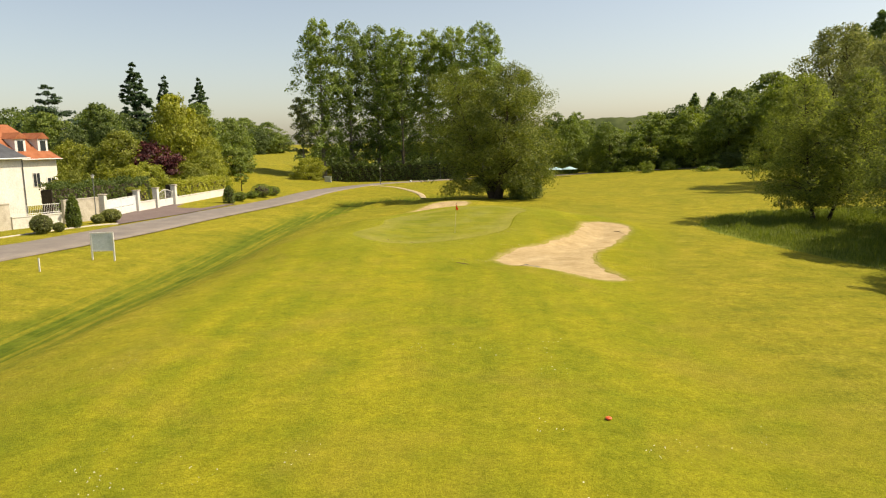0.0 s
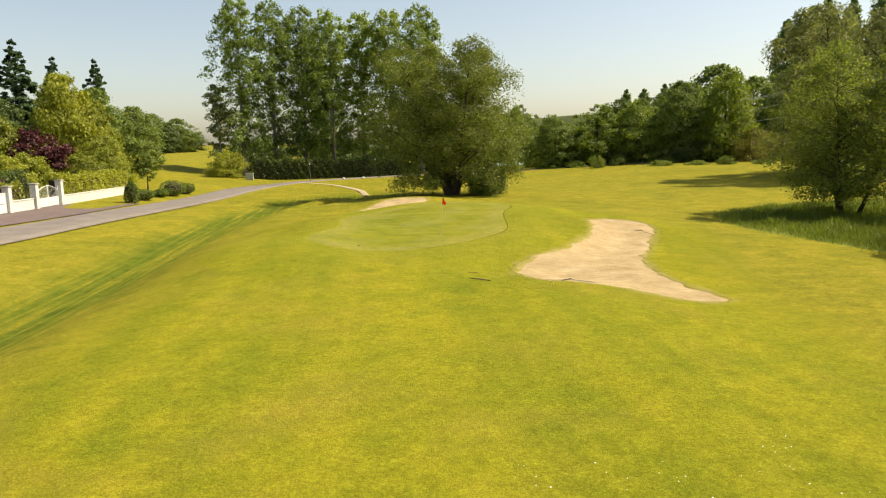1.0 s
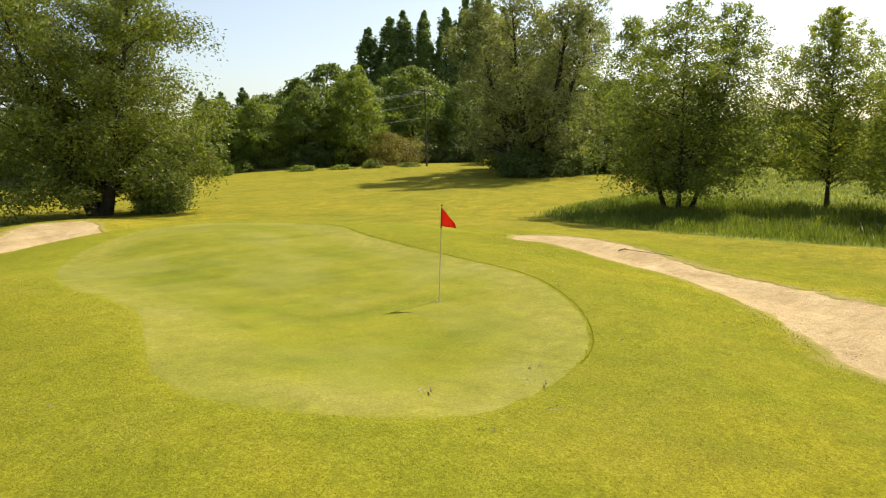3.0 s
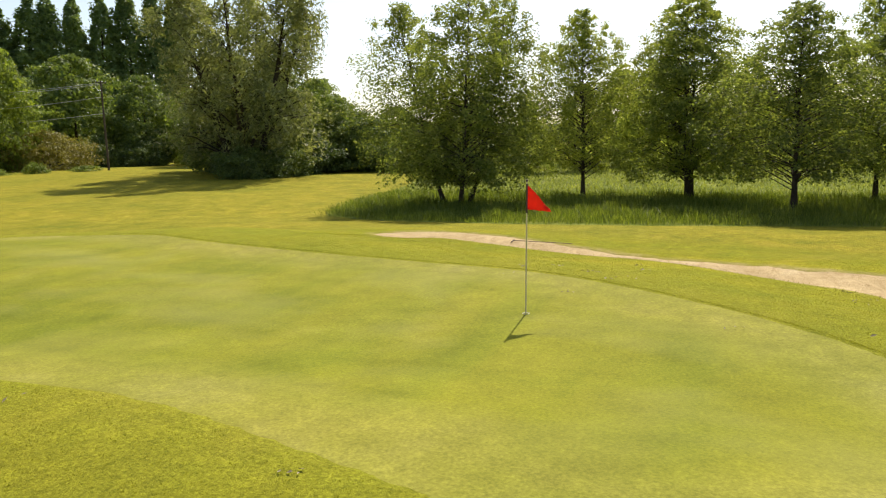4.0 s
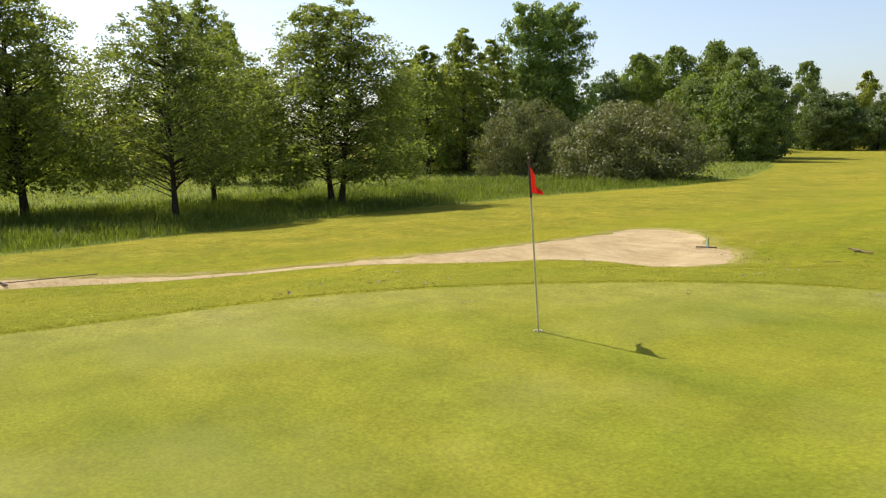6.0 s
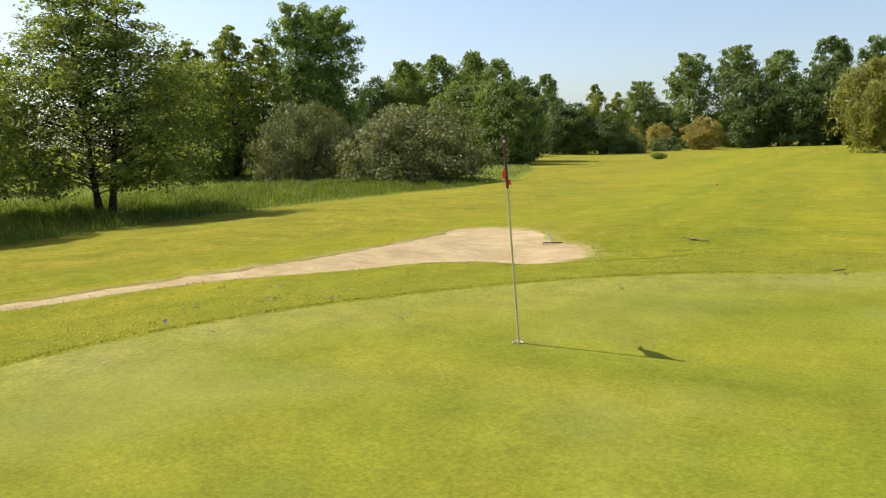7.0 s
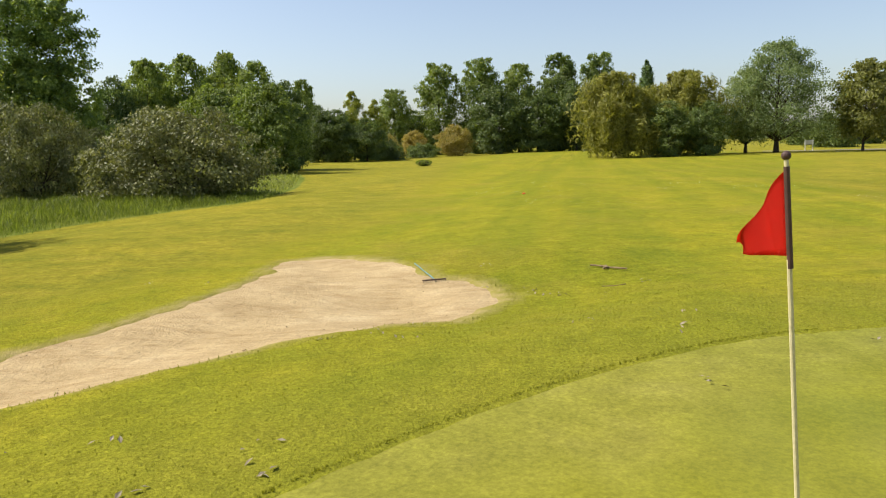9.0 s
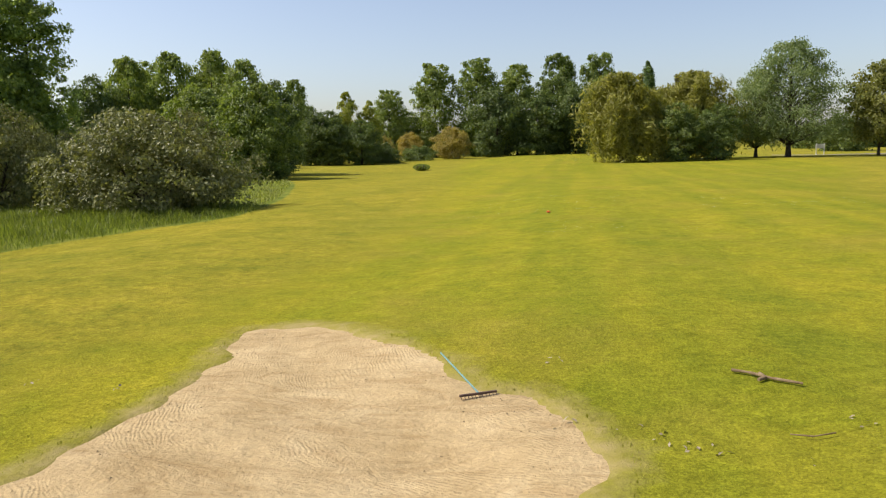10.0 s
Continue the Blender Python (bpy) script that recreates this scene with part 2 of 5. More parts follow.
def quads_mesh(name, verts, mat, smooth=False):
    """A mesh of separate four-cornered faces: verts is n x 4 x 3."""
    v = np.ascontiguousarray(verts, dtype=np.float32).reshape(-1, 3)
    n = len(v) // 4
    me = bpy.data.meshes.new(name)
    me.vertices.add(len(v))
    me.vertices.foreach_set("co", v.ravel())
    me.loops.add(len(v))
    me.loops.foreach_set("vertex_index", np.arange(len(v), dtype=np.int32))
    me.polygons.add(n)
    me.polygons.foreach_set("loop_start", np.arange(0, len(v), 4, dtype=np.int32))
    me.polygons.foreach_set("use_smooth", np.full(n, smooth))
    me.update(calc_edges=True)
    me.materials.append(mat)
    return me


def part(name, bm, mat, parent, label=""):
    me = bpy.data.meshes.new(name)
    bm.to_mesh(me)
    bm.free()
    me.materials.append(mat)
    ob = new(name, me)
    ob.parent = parent
    return tagged(ob, label)


def thing(name, place, label, category, group="", turn=0.0, kind=""):
    ob = new(name)
    ob.empty_display_size = 0.2
    ob.matrix_basis = pose(*place, 0, 0, turn)
    return tagged(ob, label, category, group, kind)


def box(bm, x0, x1, y0, y1, z0, z1, bevel=0.0):
    made = bmesh.ops.create_cube(bm, size=1.0, matrix=Matrix.Translation(((x0 + x1) / 2, (y0 + y1) / 2, (z0 + z1) / 2)) @ Matrix.Diagonal((x1 - x0, y1 - y0, z1 - z0, 1)))
    if bevel:
        edges = list({e for v in made["verts"] for e in v.link_edges})
        bmesh.ops.bevel(bm, geom=edges, offset=bevel, segments=2, affect="EDGES", profile=0.6)
    return bm


def rod(bm, a, b, r0, r1=None, sides=10):
    a, b = Vector(a), Vector(b)
    m = Matrix.Translation((a + b) / 2) @ (b - a).to_track_quat("Z", "Y").to_matrix().to_4x4()
    bmesh.ops.create_cone(bm, cap_ends=True, segments=sides, radius1=r0, radius2=r0 if r1 is None else r1, depth=(b - a).length, matrix=m)
    return bm


def smooth(a, b, v):
    t = np.clip((np.asarray(v, dtype=float) - a) / (b - a), 0, 1)
    return t * t * (3 - 2 * t)


def closed_curve(points, per=8):
    p = np.array(points, dtype=float)
    out = []
    for i in range(len(p)):
        a, b, c, d = p[i - 1], p[i], p[(i + 1) % len(p)], p[(i + 2) % len(p)]
        for t in np.arange(per) / per:
            out.append(0.5 * (2 * b + (c - a) * t + (2 * a - 5 * b + 4 * c - d) * t * t + (3 * b - a - 3 * c + d) * t ** 3))
    return np.array(out)


def open_curve(points, step):
    p = np.array(points, dtype=float)
    p = np.vstack([2 * p[0] - p[1], p, 2 * p[-1] - p[-2]])
    out = []
    for i in range(1, len(p) - 2):
        a, b, c, d = p[i - 1:i + 3]
        for t in np.linspace(0, 1, max(2, int(np.linalg.norm(c - b) / step)), endpoint=False):
            out.append(0.5 * (2 * b + (c - a) * t + (2 * a - 5 * b + 4 * c - d) * t * t + (3 * b - a - 3 * c + d) * t ** 3))
    return np.array(out + [p[-2]])


def distance_to(curve, x, y, closed=True):
    """Distance from each place to the curve; below zero inside a closed one."""
    x, y = np.asarray(x, dtype=float), np.asarray(y, dtype=float)
    best, inside = np.full(x.shape, 1e9), np.zeros(x.shape, dtype=bool)
    ends = np.roll(curve, -1, axis=0) if closed else curve[1:]
    for (ax, ay), (bx, by) in zip(curve[:, :2], ends[:, :2]):
        dx, dy = bx - ax, by - ay
        t = np.clip(((x - ax) * dx + (y - ay) * dy) / (dx * dx + dy * dy + 1e-12), 0, 1)
        best = np.minimum(best, (x - ax - t * dx) ** 2 + (y - ay - t * dy) ** 2)
        if closed:
            inside ^= ((ay > y) != (by > y)) & (x < dx * (y - ay) / (dy if dy else 1e-12) + ax)
    return np.where(inside, -1, 1) * np.sqrt(best) if closed else np.sqrt(best)


# ---- plan ----
GREEN = closed_curve([(-4.2, 44.3), (-2.7, 44.5), (-1.4, 44.9), (0.0, 45.6), (1.6, 47.0), (3.0, 48.7), (4.1, 50.5), (4.75, 52.4), (5.2, 55.2), (5.6, 58.3), (6.3, 61.5), (7.5, 65.2), (7.2, 69.5),
                      (4.6, 72.2), (1.0, 71.2), (-2.2, 67.5), (-4.6, 62.5), (-5.5, 58.0), (-5.4, 55.2), (-5.5, 52.8), (-6.2, 50.4), (-6.8, 48.4), (-6.8, 46.9), (-6.2, 45.7), (-5.3, 44.8)])
BUNKER = closed_curve([(3.1, 41.3), (3.2, 40.2), (3.8, 39.1), (4.8, 38.5), (5.9, 37.2), (7.1, 35.9), (8.6, 34.8), (9.7, 35.0), (9.5, 36.5), (9.15, 38.3), (9.1, 40.2), (9.4, 42.2), (10.1, 44.3), (11.2, 46.6), (12.4, 49.3),
                       (13.6, 51.9), (14.8, 55.0), (14.9, 57.5), (13.8, 59.2), (12.4, 59.0), (11.4, 57.6), (11.0, 55.5), (10.2, 52.8), (9.1, 50.2), (8.0, 48.2), (6.9, 46.3), (5.6, 44.9), (4.6, 43.8), (3.6, 42.6)])
LIP = open_curve([(4.8, 44.1), (5.5, 45.0), (6.8, 46.4), (7.9, 48.3), (9.0, 50.3), (10.1, 52.9), (10.8, 55.4)], 0.5)
BACK_BUNKER = closed_curve([(-4.6, 76.4), (-3.1, 74.9), (-0.6, 76.2), (1.5, 79.0), (2.0, 82.6), (0.0, 83.6), (-2.4, 81.8)])
ROAD = open_curve([(-70.0, -120.0), (-47.0, -20.0), (-37.5, 18.0), (-33.7, 33.0), (-30.8, 46.0), (-29.0, 57.0), (-27.8, 68.0), (-26.0, 82.0), (-24.0, 100.0), (-21.6, 120.0), (-16.0, 135.0), (-5.0, 146.5), (12.0, 153.0), (40.0, 157.0), (85.0, 152.0)], 2.0)
SWALE = open_curve([(-20.0, 5.0), (-18.2, 24.4), (-17.1, 40.0), (-16.8, 55.0), (-16.0, 72.0), (-13.6, 92.0), (-8.5, 101.0), (-2.0, 104.0)], 2.0)
DITCH = open_curve([(-3.0, 103.0), (-5.0, 100.0), (-7.3, 93.0), (-9.6, 87.5), (-13.0, 81.0)], 1.0)
MEADOW = closed_curve([(31.0, 71.5), (26.0, 67.4), (23.8, 63.4), (22.4, 59.4), (21.9, 55.9), (22.2, 52.6), (23.6, 46.9), (25.2, 40.8), (26.4, 36.6), (27.4, 31.0), (27.4, 25.0), (26.8, 20.2), (24.8, 14.2),
                       (22.6, 8.6), (29.0, -14.0), (41.0, -40.0), (70.0, -60.0), (130.0, -40.0), (140.0, 60.0), (90.0, 84.0), (55.0, 76.0)], 4)
FAIRWAY = closed_curve([(-16.0, -10.0), (-13.0, 10.0), (-12.5, 30.0), (-12.0, 48.0), (-10.0, 66.0), (-3.0, 74.0), (8.0, 75.0), (13.0, 68.0), (16.5, 60.0), (16.5, 50.0), (12.5, 40.0), (10.5, 28.0), (11.5, 10.0),
                        (15.0, -20.0), (22.0, -70.0), (26.0, -130.0), (10.0, -190.0), (-25.0, -150.0), (-34.0, -70.0), (-24.0, -30.0)], 4)


def outside_level(x, y):
    """The lie of the land, without the bunkers' hollows."""
    x, y = np.asarray(x, dtype=float), np.asarray(y, dtype=float)
    h = -0.95 + 0.07 * np.sin(0.21 * x + 1.3) * np.sin(0.17 * y + 0.4) + 0.05 * np.sin(0.09 * x - 0.13 * y)
    h = h + 0.50 * smooth(14, 6, np.abs(x + 3.5)) * smooth(-30, 8, y) * smooth(58, 44, y)
    h = h - 0.42 * smooth(18, 27, x) * smooth(90, 70, y)
    d = distance_to(GREEN, x, y)
    h = h + (0.0 - h) * smooth(8.0 - 3.6 * smooth(-3, 4, x) * smooth(50, 44, y), 0.1, d) + 0.22 * smooth(0.5, -5, d) * smooth(52, 68, y)
    h = h + 0.45 * smooth(9, 2, np.hypot((x + 8.5) / 0.8, (y - 50.0) / 2.2))
    h = h + 0.42 * smooth(8.5, 1.5, np.hypot(x - 11.8, (y - 59.5) / 1.3)) + 0.16 * smooth(6, 1, np.hypot(x - 9.0, (y - 43.0) / 1.6)) + 0.10 * smooth(6, 1, np.hypot(x - 1.0, y - 74.0)) + 0.55 * smooth(6.5, 1, np.hypot((x - 0.8) / 1.2, y - 83.5))
    h = h - 0.26 * smooth(4.8, 1.0, np.hypot(x - 3.6, y - 40.6))
    h = h + 0.105 * smooth(2.0, 0.2, distance_to(LIP, x, y, False)) * smooth(-0.8, 0.1, distance_to(BUNKER, x, y))
    far_bank = smooth(-20, -33, x) * smooth(10, 45, y)
    h = h + far_bank * (0.05 - h)
    h = h - 0.55 * smooth(4.2, 0.6, distance_to(SWALE, x, y, False)) * smooth(118, 100, y)
    h = h - 0.75 * smooth(1.9, 0.5, distance_to(DITCH, x, y, False))
    h = h + smooth(-31, -48, x) * (2.4 * smooth(112, 160, y) + 0.009 * np.clip(y - 160, 0, 900))
    h = h + smooth(60, 130, y) * smooth(20, 60, x) * 1.1
    return h


def ragged(d, x, y):
    """An uneven version of a border's distance."""
    return d + 0.17 * np.sin(2.1 * x + 1.3 * y) * np.sin(1.7 * y - 0.9 * x) + 0.10 * np.sin(5.3 * x + y) * np.sin(4.7 * y)


def land(x, y):
    h = outside_level(x, y)
    h = h - 0.42 * smooth(0.10, -0.7, ragged(distance_to(BUNKER, x, y), x, y))
    return h - 0.45 * smooth(0.10, -0.7, ragged(distance_to(BACK_BUNKER, x, y), x, y))


def level(x, y):
    return float(land(np.array([x]), np.array([y]))[0])


def spread(a, b, step, far, growth=1.13, biggest=60.0):
    out, s, v = list(np.arange(a, b + step / 2, step)), step, b
    while v < far:
        s = min(s * growth, biggest)
        v += s
        out.append(v)
    s, v = step, a
    while v > -far:
        s = min(s * growth, biggest)
        v -= s
        out.insert(0, v)
    return np.array(out)


def grid_mesh(name, xs, ys, height, mat, attributes=(), keep=None):
    gx, gy = np.meshgrid(xs, ys)
    gz = height(gx, gy)
    nx, ny = len(xs), len(ys)
    idx = np.arange(nx * ny).reshape(ny, nx)
    faces = np.stack([idx[:-1, :-1], idx[:-1, 1:], idx[1:, 1:], idx[1:, :-1]], -1).reshape(-1, 4)
    if keep is not None:
        k = keep(gx, gy)
        faces = faces[(k.ravel()[faces]).any(1)]
    me = bpy.data.meshes.new(name)
    v = np.stack([gx, gy, gz], -1).reshape(-1, 3)
    if keep is not None:
        used, inv = np.unique(faces, return_inverse=True)
        v, faces = v[used], inv.reshape(-1, 4)
    me.from_pydata(v.tolist(), [], faces.tolist())
    me.polygons.foreach_set("use_smooth", np.full(len(faces), True))
    for key, fn in attributes:
        at = me.attributes.new(key, "FLOAT", "POINT")
        at.data.foreach_set("value", fn(v[:, 0], v[:, 1]).astype(np.float32))
    me.materials.append(mat)
    return me


# ---- ground, green, sand, road ----
XS, YS = spread(-7.5, 16.0, 0.16, 2400), spread(34.0, 84.0, 0.16, 2400)
tagged(new("ground", grid_mesh("ground", XS, YS, lambda x, y: land(x, y) - 0.03 * smooth(0.02, -0.12, distance_to(GREEN, x, y)), M_GROUND,
           [("fair_d", lambda x, y: distance_to(FAIRWAY, x, y)), ("meadow_d", lambda x, y: distance_to(MEADOW, x, y)),
            ("green_d", lambda x, y: distance_to(GREEN, x, y) - 2.6), ("swale_d", lambda x, y: distance_to(SWALE, x, y, False) - 2.3),
            ("sand_d", lambda x, y: np.minimum(distance_to(BUNKER, x, y), distance_to(BACK_BUNKER, x, y)) - 0.25)])),
       "yellow-green mown golf course turf with worn patches", "ground", kind="structure")
near_x, near_y = XS[(XS > -9) & (XS < 18)], YS[(YS > 33) & (YS < 86)]
tagged(new("putting_green", grid_mesh("putting_green", near_x, near_y, lambda x, y: outside_level(x, y) - 0.018 - 0.12 * smooth(0.0, 0.4, distance_to(GREEN, x, y)), M_GREEN,
           [("green_rim", lambda x, y: distance_to(GREEN, x, y) + 1.4)], lambda x, y: distance_to(GREEN, x, y) < 0.05)),
       "smooth closely mown putting green, pale stripes", "green", kind="structure")


def sand_level(curve):
    def f(x, y):
        d = distance_to(curve, x, y)
        roll = 0.02 * np.sin(1.9 * x + 0.8 * y) + 0.015 * np.sin(3.1 * y - 1.2 * x)
        return outside_level(x, y) - 0.035 - 0.14 * smooth(-0.1, -2.4, d) + roll * smooth(0, -0.8, d)
    return f


for curve in (BUNKER, BACK_BUNKER):
    tagged(new("bunker_sand", grid_mesh("bunker_sand", near_x, near_y, sand_level(curve), M_SAND, (), lambda x, y: distance_to(curve, x, y) < 0.45)),
           "pale raked sand in a grass-lipped golf bunker", "sand bunker", kind="structure")


def ribbon(name, curve, width, lift, mat, thick=0.12):
    tang = np.gradient(curve, axis=0)
    side = np.stack([-tang[:, 1], tang[:, 0]], 1) / np.linalg.norm(tang, axis=1)[:, None]
    offs = np.linspace(-0.5, 0.5, 7)
    verts, faces = [], []
    for c, s, w in zip(curve, side, np.broadcast_to(width, len(curve))):
        p = c + np.outer(offs * w, s)
        z = land(p[:, 0], p[:, 1]).mean() * 0.5 + land(p[:, 0], p[:, 1]) * 0.5 + lift - 0.04 * (2 * offs) ** 2
        verts += [(p[0, 0], p[0, 1], z[0] - thick)] + [(*q, h) for q, h in zip(p, z)] + [(p[-1, 0], p[-1, 1], z[-1] - thick)]
    for i in range(len(curve) - 1):
        for j in range(8):
            a = i * 9 + j
            faces.append((a, a + 1, a + 10, a + 9))
    me = mesh_from(name, verts, faces, mat)
    me.polygons.foreach_set("use_smooth", np.full(len(faces), True))
    return new(name, me)


tagged(ribbon("road", ROAD, 5.6 - 2.4 * smooth(110, 145, np.arange(len(ROAD))), 0.09, M_ROAD), "narrow grey asphalt lane past the green", "road", kind="structure")


# ---- trees ----
def tube(path, radii, sides=6):
    """Four-cornered faces of a tapering tube along a path."""
    path, radii = np.array(path, dtype=float), np.array(radii, dtype=float)
    tang = np.gradient(path, axis=0)
    tang /= np.linalg.norm(tang, axis=1)[:, None] + 1e-9
    ref = np.where(np.abs(tang[:, 2:3]) > 0.9, np.array([[1.0, 0, 0]]), np.array([[0, 0, 1.0]]))
    u = np.cross(tang, ref)
    u /= np.linalg.norm(u, axis=1)[:, None]
    w = np.cross(tang, u)
    a = np.linspace(0, 2 * np.pi, sides, endpoint=False)
    ring = path[:, None] + radii[:, None, None] * (np.cos(a)[None, :, None] * u[:, None] + np.sin(a)[None, :, None] * w[:, None])
    nxt = np.roll(ring, -1, axis=1)
    return np.stack([ring[:-1], nxt[:-1], nxt[1:], ring[1:]], 2).reshape(-1, 4, 3)


def leaves(rng, centres, size, long=1.6, flat=0.35, outward=None):
    """A lozenge for each centre, turned at random; flat: how far they lie level; outward: the side they turn to."""
    n = len(centres)
    nrm = rng.normal(size=(n, 3))
    if outward is None:
        nrm[:, 2] = np.abs(nrm[:, 2]) + flat
    else:
        nrm = 0.75 * nrm + outward
        nrm[:, 2] += flat
    nrm /= np.linalg.norm(nrm, axis=1)[:, None]
    u = np.cross(nrm, rng.normal(size=(n, 3)))
    u /= np.linalg.norm(u, axis=1)[:, None] + 1e-9
    w = np.cross(nrm, u)
    s = (size * rng.uniform(0.6, 1.35, n))[:, None]
    bend = nrm * s * 0.18
    return np.stack([centres - u * s * long * 0.5, centres + w * s * 0.5 + bend, centres + u * s * long * 0.5, centres - w * s * 0.5 + bend], 1)


SHAPES = {  # crown's half width (of its widest) at heights from its foot to its tip
    "alder": [0.80, 0.97, 1.0, 0.96, 0.88, 0.77, 0.61, 0.40, 0.12],
    "round": [0.55, 0.85, 0.98, 1.0, 0.97, 0.88, 0.74, 0.52, 0.18],
    "willow": [0.80, 0.98, 1.0, 0.97, 0.92, 0.84, 0.72, 0.52, 0.22],
    "poplar": [0.62, 0.85, 0.95, 1.0, 1.0, 0.97, 0.90, 0.76, 0.42],
    "column": [0.55, 0.85, 1.0, 1.0, 0.97, 0.88, 0.72, 0.48, 0.08],
    "bush": [0.86, 1.0, 1.0, 0.96, 0.88, 0.76, 0.60, 0.40, 0.15],
    "cone": [1.0, 0.95, 0.86, 0.76, 0.65, 0.53, 0.40, 0.23, 0.04],
}


def tree(name, seed, height, radius, shape, foot, clumps, per, size, leaf_mat, bark=None, stems=1, lean=0.0, trunk_r=None, droop=0.0, clump=0.15, long=1.6, lobes=0.3, hollow=0.35, level_tiers=0, flat=0.6, bare=0.45, gap=0.05, layer=0.62, own=0.0):
    """A tree at the origin: an Empty with a trunk (and limbs) and a crown of leaves."""
    rng = np.random.default_rng(seed)
    bark = bark or M_BARK
    trunk_r = trunk_r or 0.016 * height
    prof = np.array(SHAPES[shape])
    bits, tops = [], []
    for s in range(stems):
        a = 2 * np.pi * s / stems + rng.uniform(0, 1)
        off = 0.0 if stems == 1 else gap * radius
        reach = lean * radius if stems > 1 else lean * radius * rng.uniform(0.3, 1)
        zs = np.linspace(0, 1, 9)
        hgt = height * (0.95 if stems == 1 else rng.uniform(0.84, 0.96))
        path = np.stack([np.cos(a) * (off + reach * zs ** 0.8) + 0.012 * height * np.cumsum(rng.normal(0, 0.25, 9)) * zs,
                         np.sin(a) * (off + reach * zs ** 0.8) + 0.012 * height * np.cumsum(rng.normal(0, 0.25, 9)) * zs, hgt * zs - 0.15 * (1 - zs)], 1)
        flare = 1 + 0.5 * np.exp(-zs * 22)
        bits.append(tube(path, trunk_r * (0.75 if stems > 1 else 1) * flare * (1 - 0.93 * zs), 8))
        tops.append(path)
    lob_a, lob_h = rng.uniform(0, 6.28, 4), rng.uniform(0, 6.28, 4)
    cen, spreads = [], []
    while len(cen) < clumps:
        hf = rng.uniform(0, 1) ** 0.9
        if level_tiers:
            hf = np.clip((np.floor(hf * level_tiers) + rng.normal(0.3, 0.12)) / level_tiers, 0, 1)
        r = np.interp(hf, np.linspace(0, 1, 9), prof)
        if rng.uniform() > r + 0.12:
            continue
        a = rng.uniform(0, 2 * np.pi)
        wob = 1 + lobes * (0.6 * np.sin(2 * a + lob_a[0] + 5 * hf) + 0.5 * np.sin(3 * a + lob_a[1] - 9 * hf) + 0.5 * np.sin(5 * a + lob_a[2] + 14 * hf + lob_h[0]))
        rad = radius * r * np.clip(wob, 0.45, 1.3) * np.sqrt(rng.uniform(hollow ** 2, 1.0))
        st = tops[rng.integers(stems)]
        z = height * (foot + (1 - foot) * hf)
        axis = np.array([np.interp(z, st[:, 2], st[:, k]) for k in (0, 1)]) * (1.0 if own else 0.6 if stems > 1 else 1)
        rad *= own or 1.0
        c = np.array([axis[0] + rad * np.cos(a), axis[1] + rad * np.sin(a), z - 0.12 * rad * (1 if shape == "cone" else 0)])
        cen.append(c)
        spreads.append(clump * radius * rng.uniform(0.55, 1.25) * (0.12 + 0.88 * r if shape in ("cone", "column") else 0.3 + 0.7 * r if shape == "alder" else 0.5 + 0.5 * r))
        if rng.uniform() < bare:
            z0 = max(0.10 * height, min(z - rad * (rng.uniform(0.0, 0.4) if shape == "alder" else rng.uniform(0.35, 0.8)), 0.9 * height))
            root = np.array([np.interp(z0, st[:, 2], st[:, k]) for k in range(3)])
            mid = root * 0.5 + c * 0.5 + np.array([0, 0, (0.10 if not droop else 0.22) * rad]) + rng.normal(0, 0.03 * radius, 3)
            r0 = trunk_r * 0.20 * (1 - 0.8 * z0 / height) + 0.012
            bits.append(tube([root, mid * 0.55 + root * 0.45, mid, c], [r0, r0 * 0.75, r0 * 0.5, r0 * 0.15], 4))
    cen, spreads = np.array(cen), np.array(spreads)
    way = rng.normal(size=(clumps * per, 3))
    way *= (1.75 * rng.uniform(0, 1, clumps * per) ** 0.42 * rng.choice([1.0, 1.0, 1.0, 1.2], clumps * per) / np.linalg.norm(way, axis=1))[:, None]
    pts = np.repeat(cen, per, axis=0) + way * np.repeat(spreads, per)[:, None] * np.array([1, 1, layer])
    if droop:
        pts[:, 2] -= np.minimum(rng.exponential(droop, len(pts)), 2.2 * droop) * (np.hypot(pts[:, 0], pts[:, 1]) / radius)
    pts[:, 2] = np.maximum(pts[:, 2], 0.05 * height * foot + 0.12)
    own_c = np.repeat(cen, per, axis=0)
    out = pts - own_c + np.column_stack([own_c[:, :2], np.zeros(len(pts))]) * (clump * 1.2)
    out = 1.1 * out / (np.linalg.norm(out, axis=1)[:, None] + 1e-6)
    root = new(name)
    root.empty_display_size = 0.3
    trunk = new("trunk", quads_mesh("trunk", np.concatenate(bits), bark, True))
    crown = new("crown", quads_mesh("crown", leaves(rng, pts, size, long, flat, out), leaf_mat))
    trunk.parent = crown.parent = root
    return root, height * 1.03, radius * 1.06


def plant(template, label, category, spots, group="", turn0=0.0):
    """Stand a template, and copies of it, at (x, y, height of the tip, half width of the crown)."""
    root, height, radius = template
    for i, (x, y, top, half) in enumerate(spots):
        foot = level(x, y) - 0.05
        m = pose(x, y, foot, 0, 0, turn0 + 137.5 * i) @ Matrix.Diagonal((half / radius, half / radius, (top - foot) / height, 1))
        if i == 0:
            root.matrix_basis = m
            tagged(root, label, category, group)
            continue
        one = root.copy()
        scene.collection.objects.link(one)
        one.matrix_basis = m
        for child in root.children:
            c = child.copy()
            scene.collection.objects.link(c)
            c.parent = one


# alders along the meadow
ALDERS = "alders along the meadow"
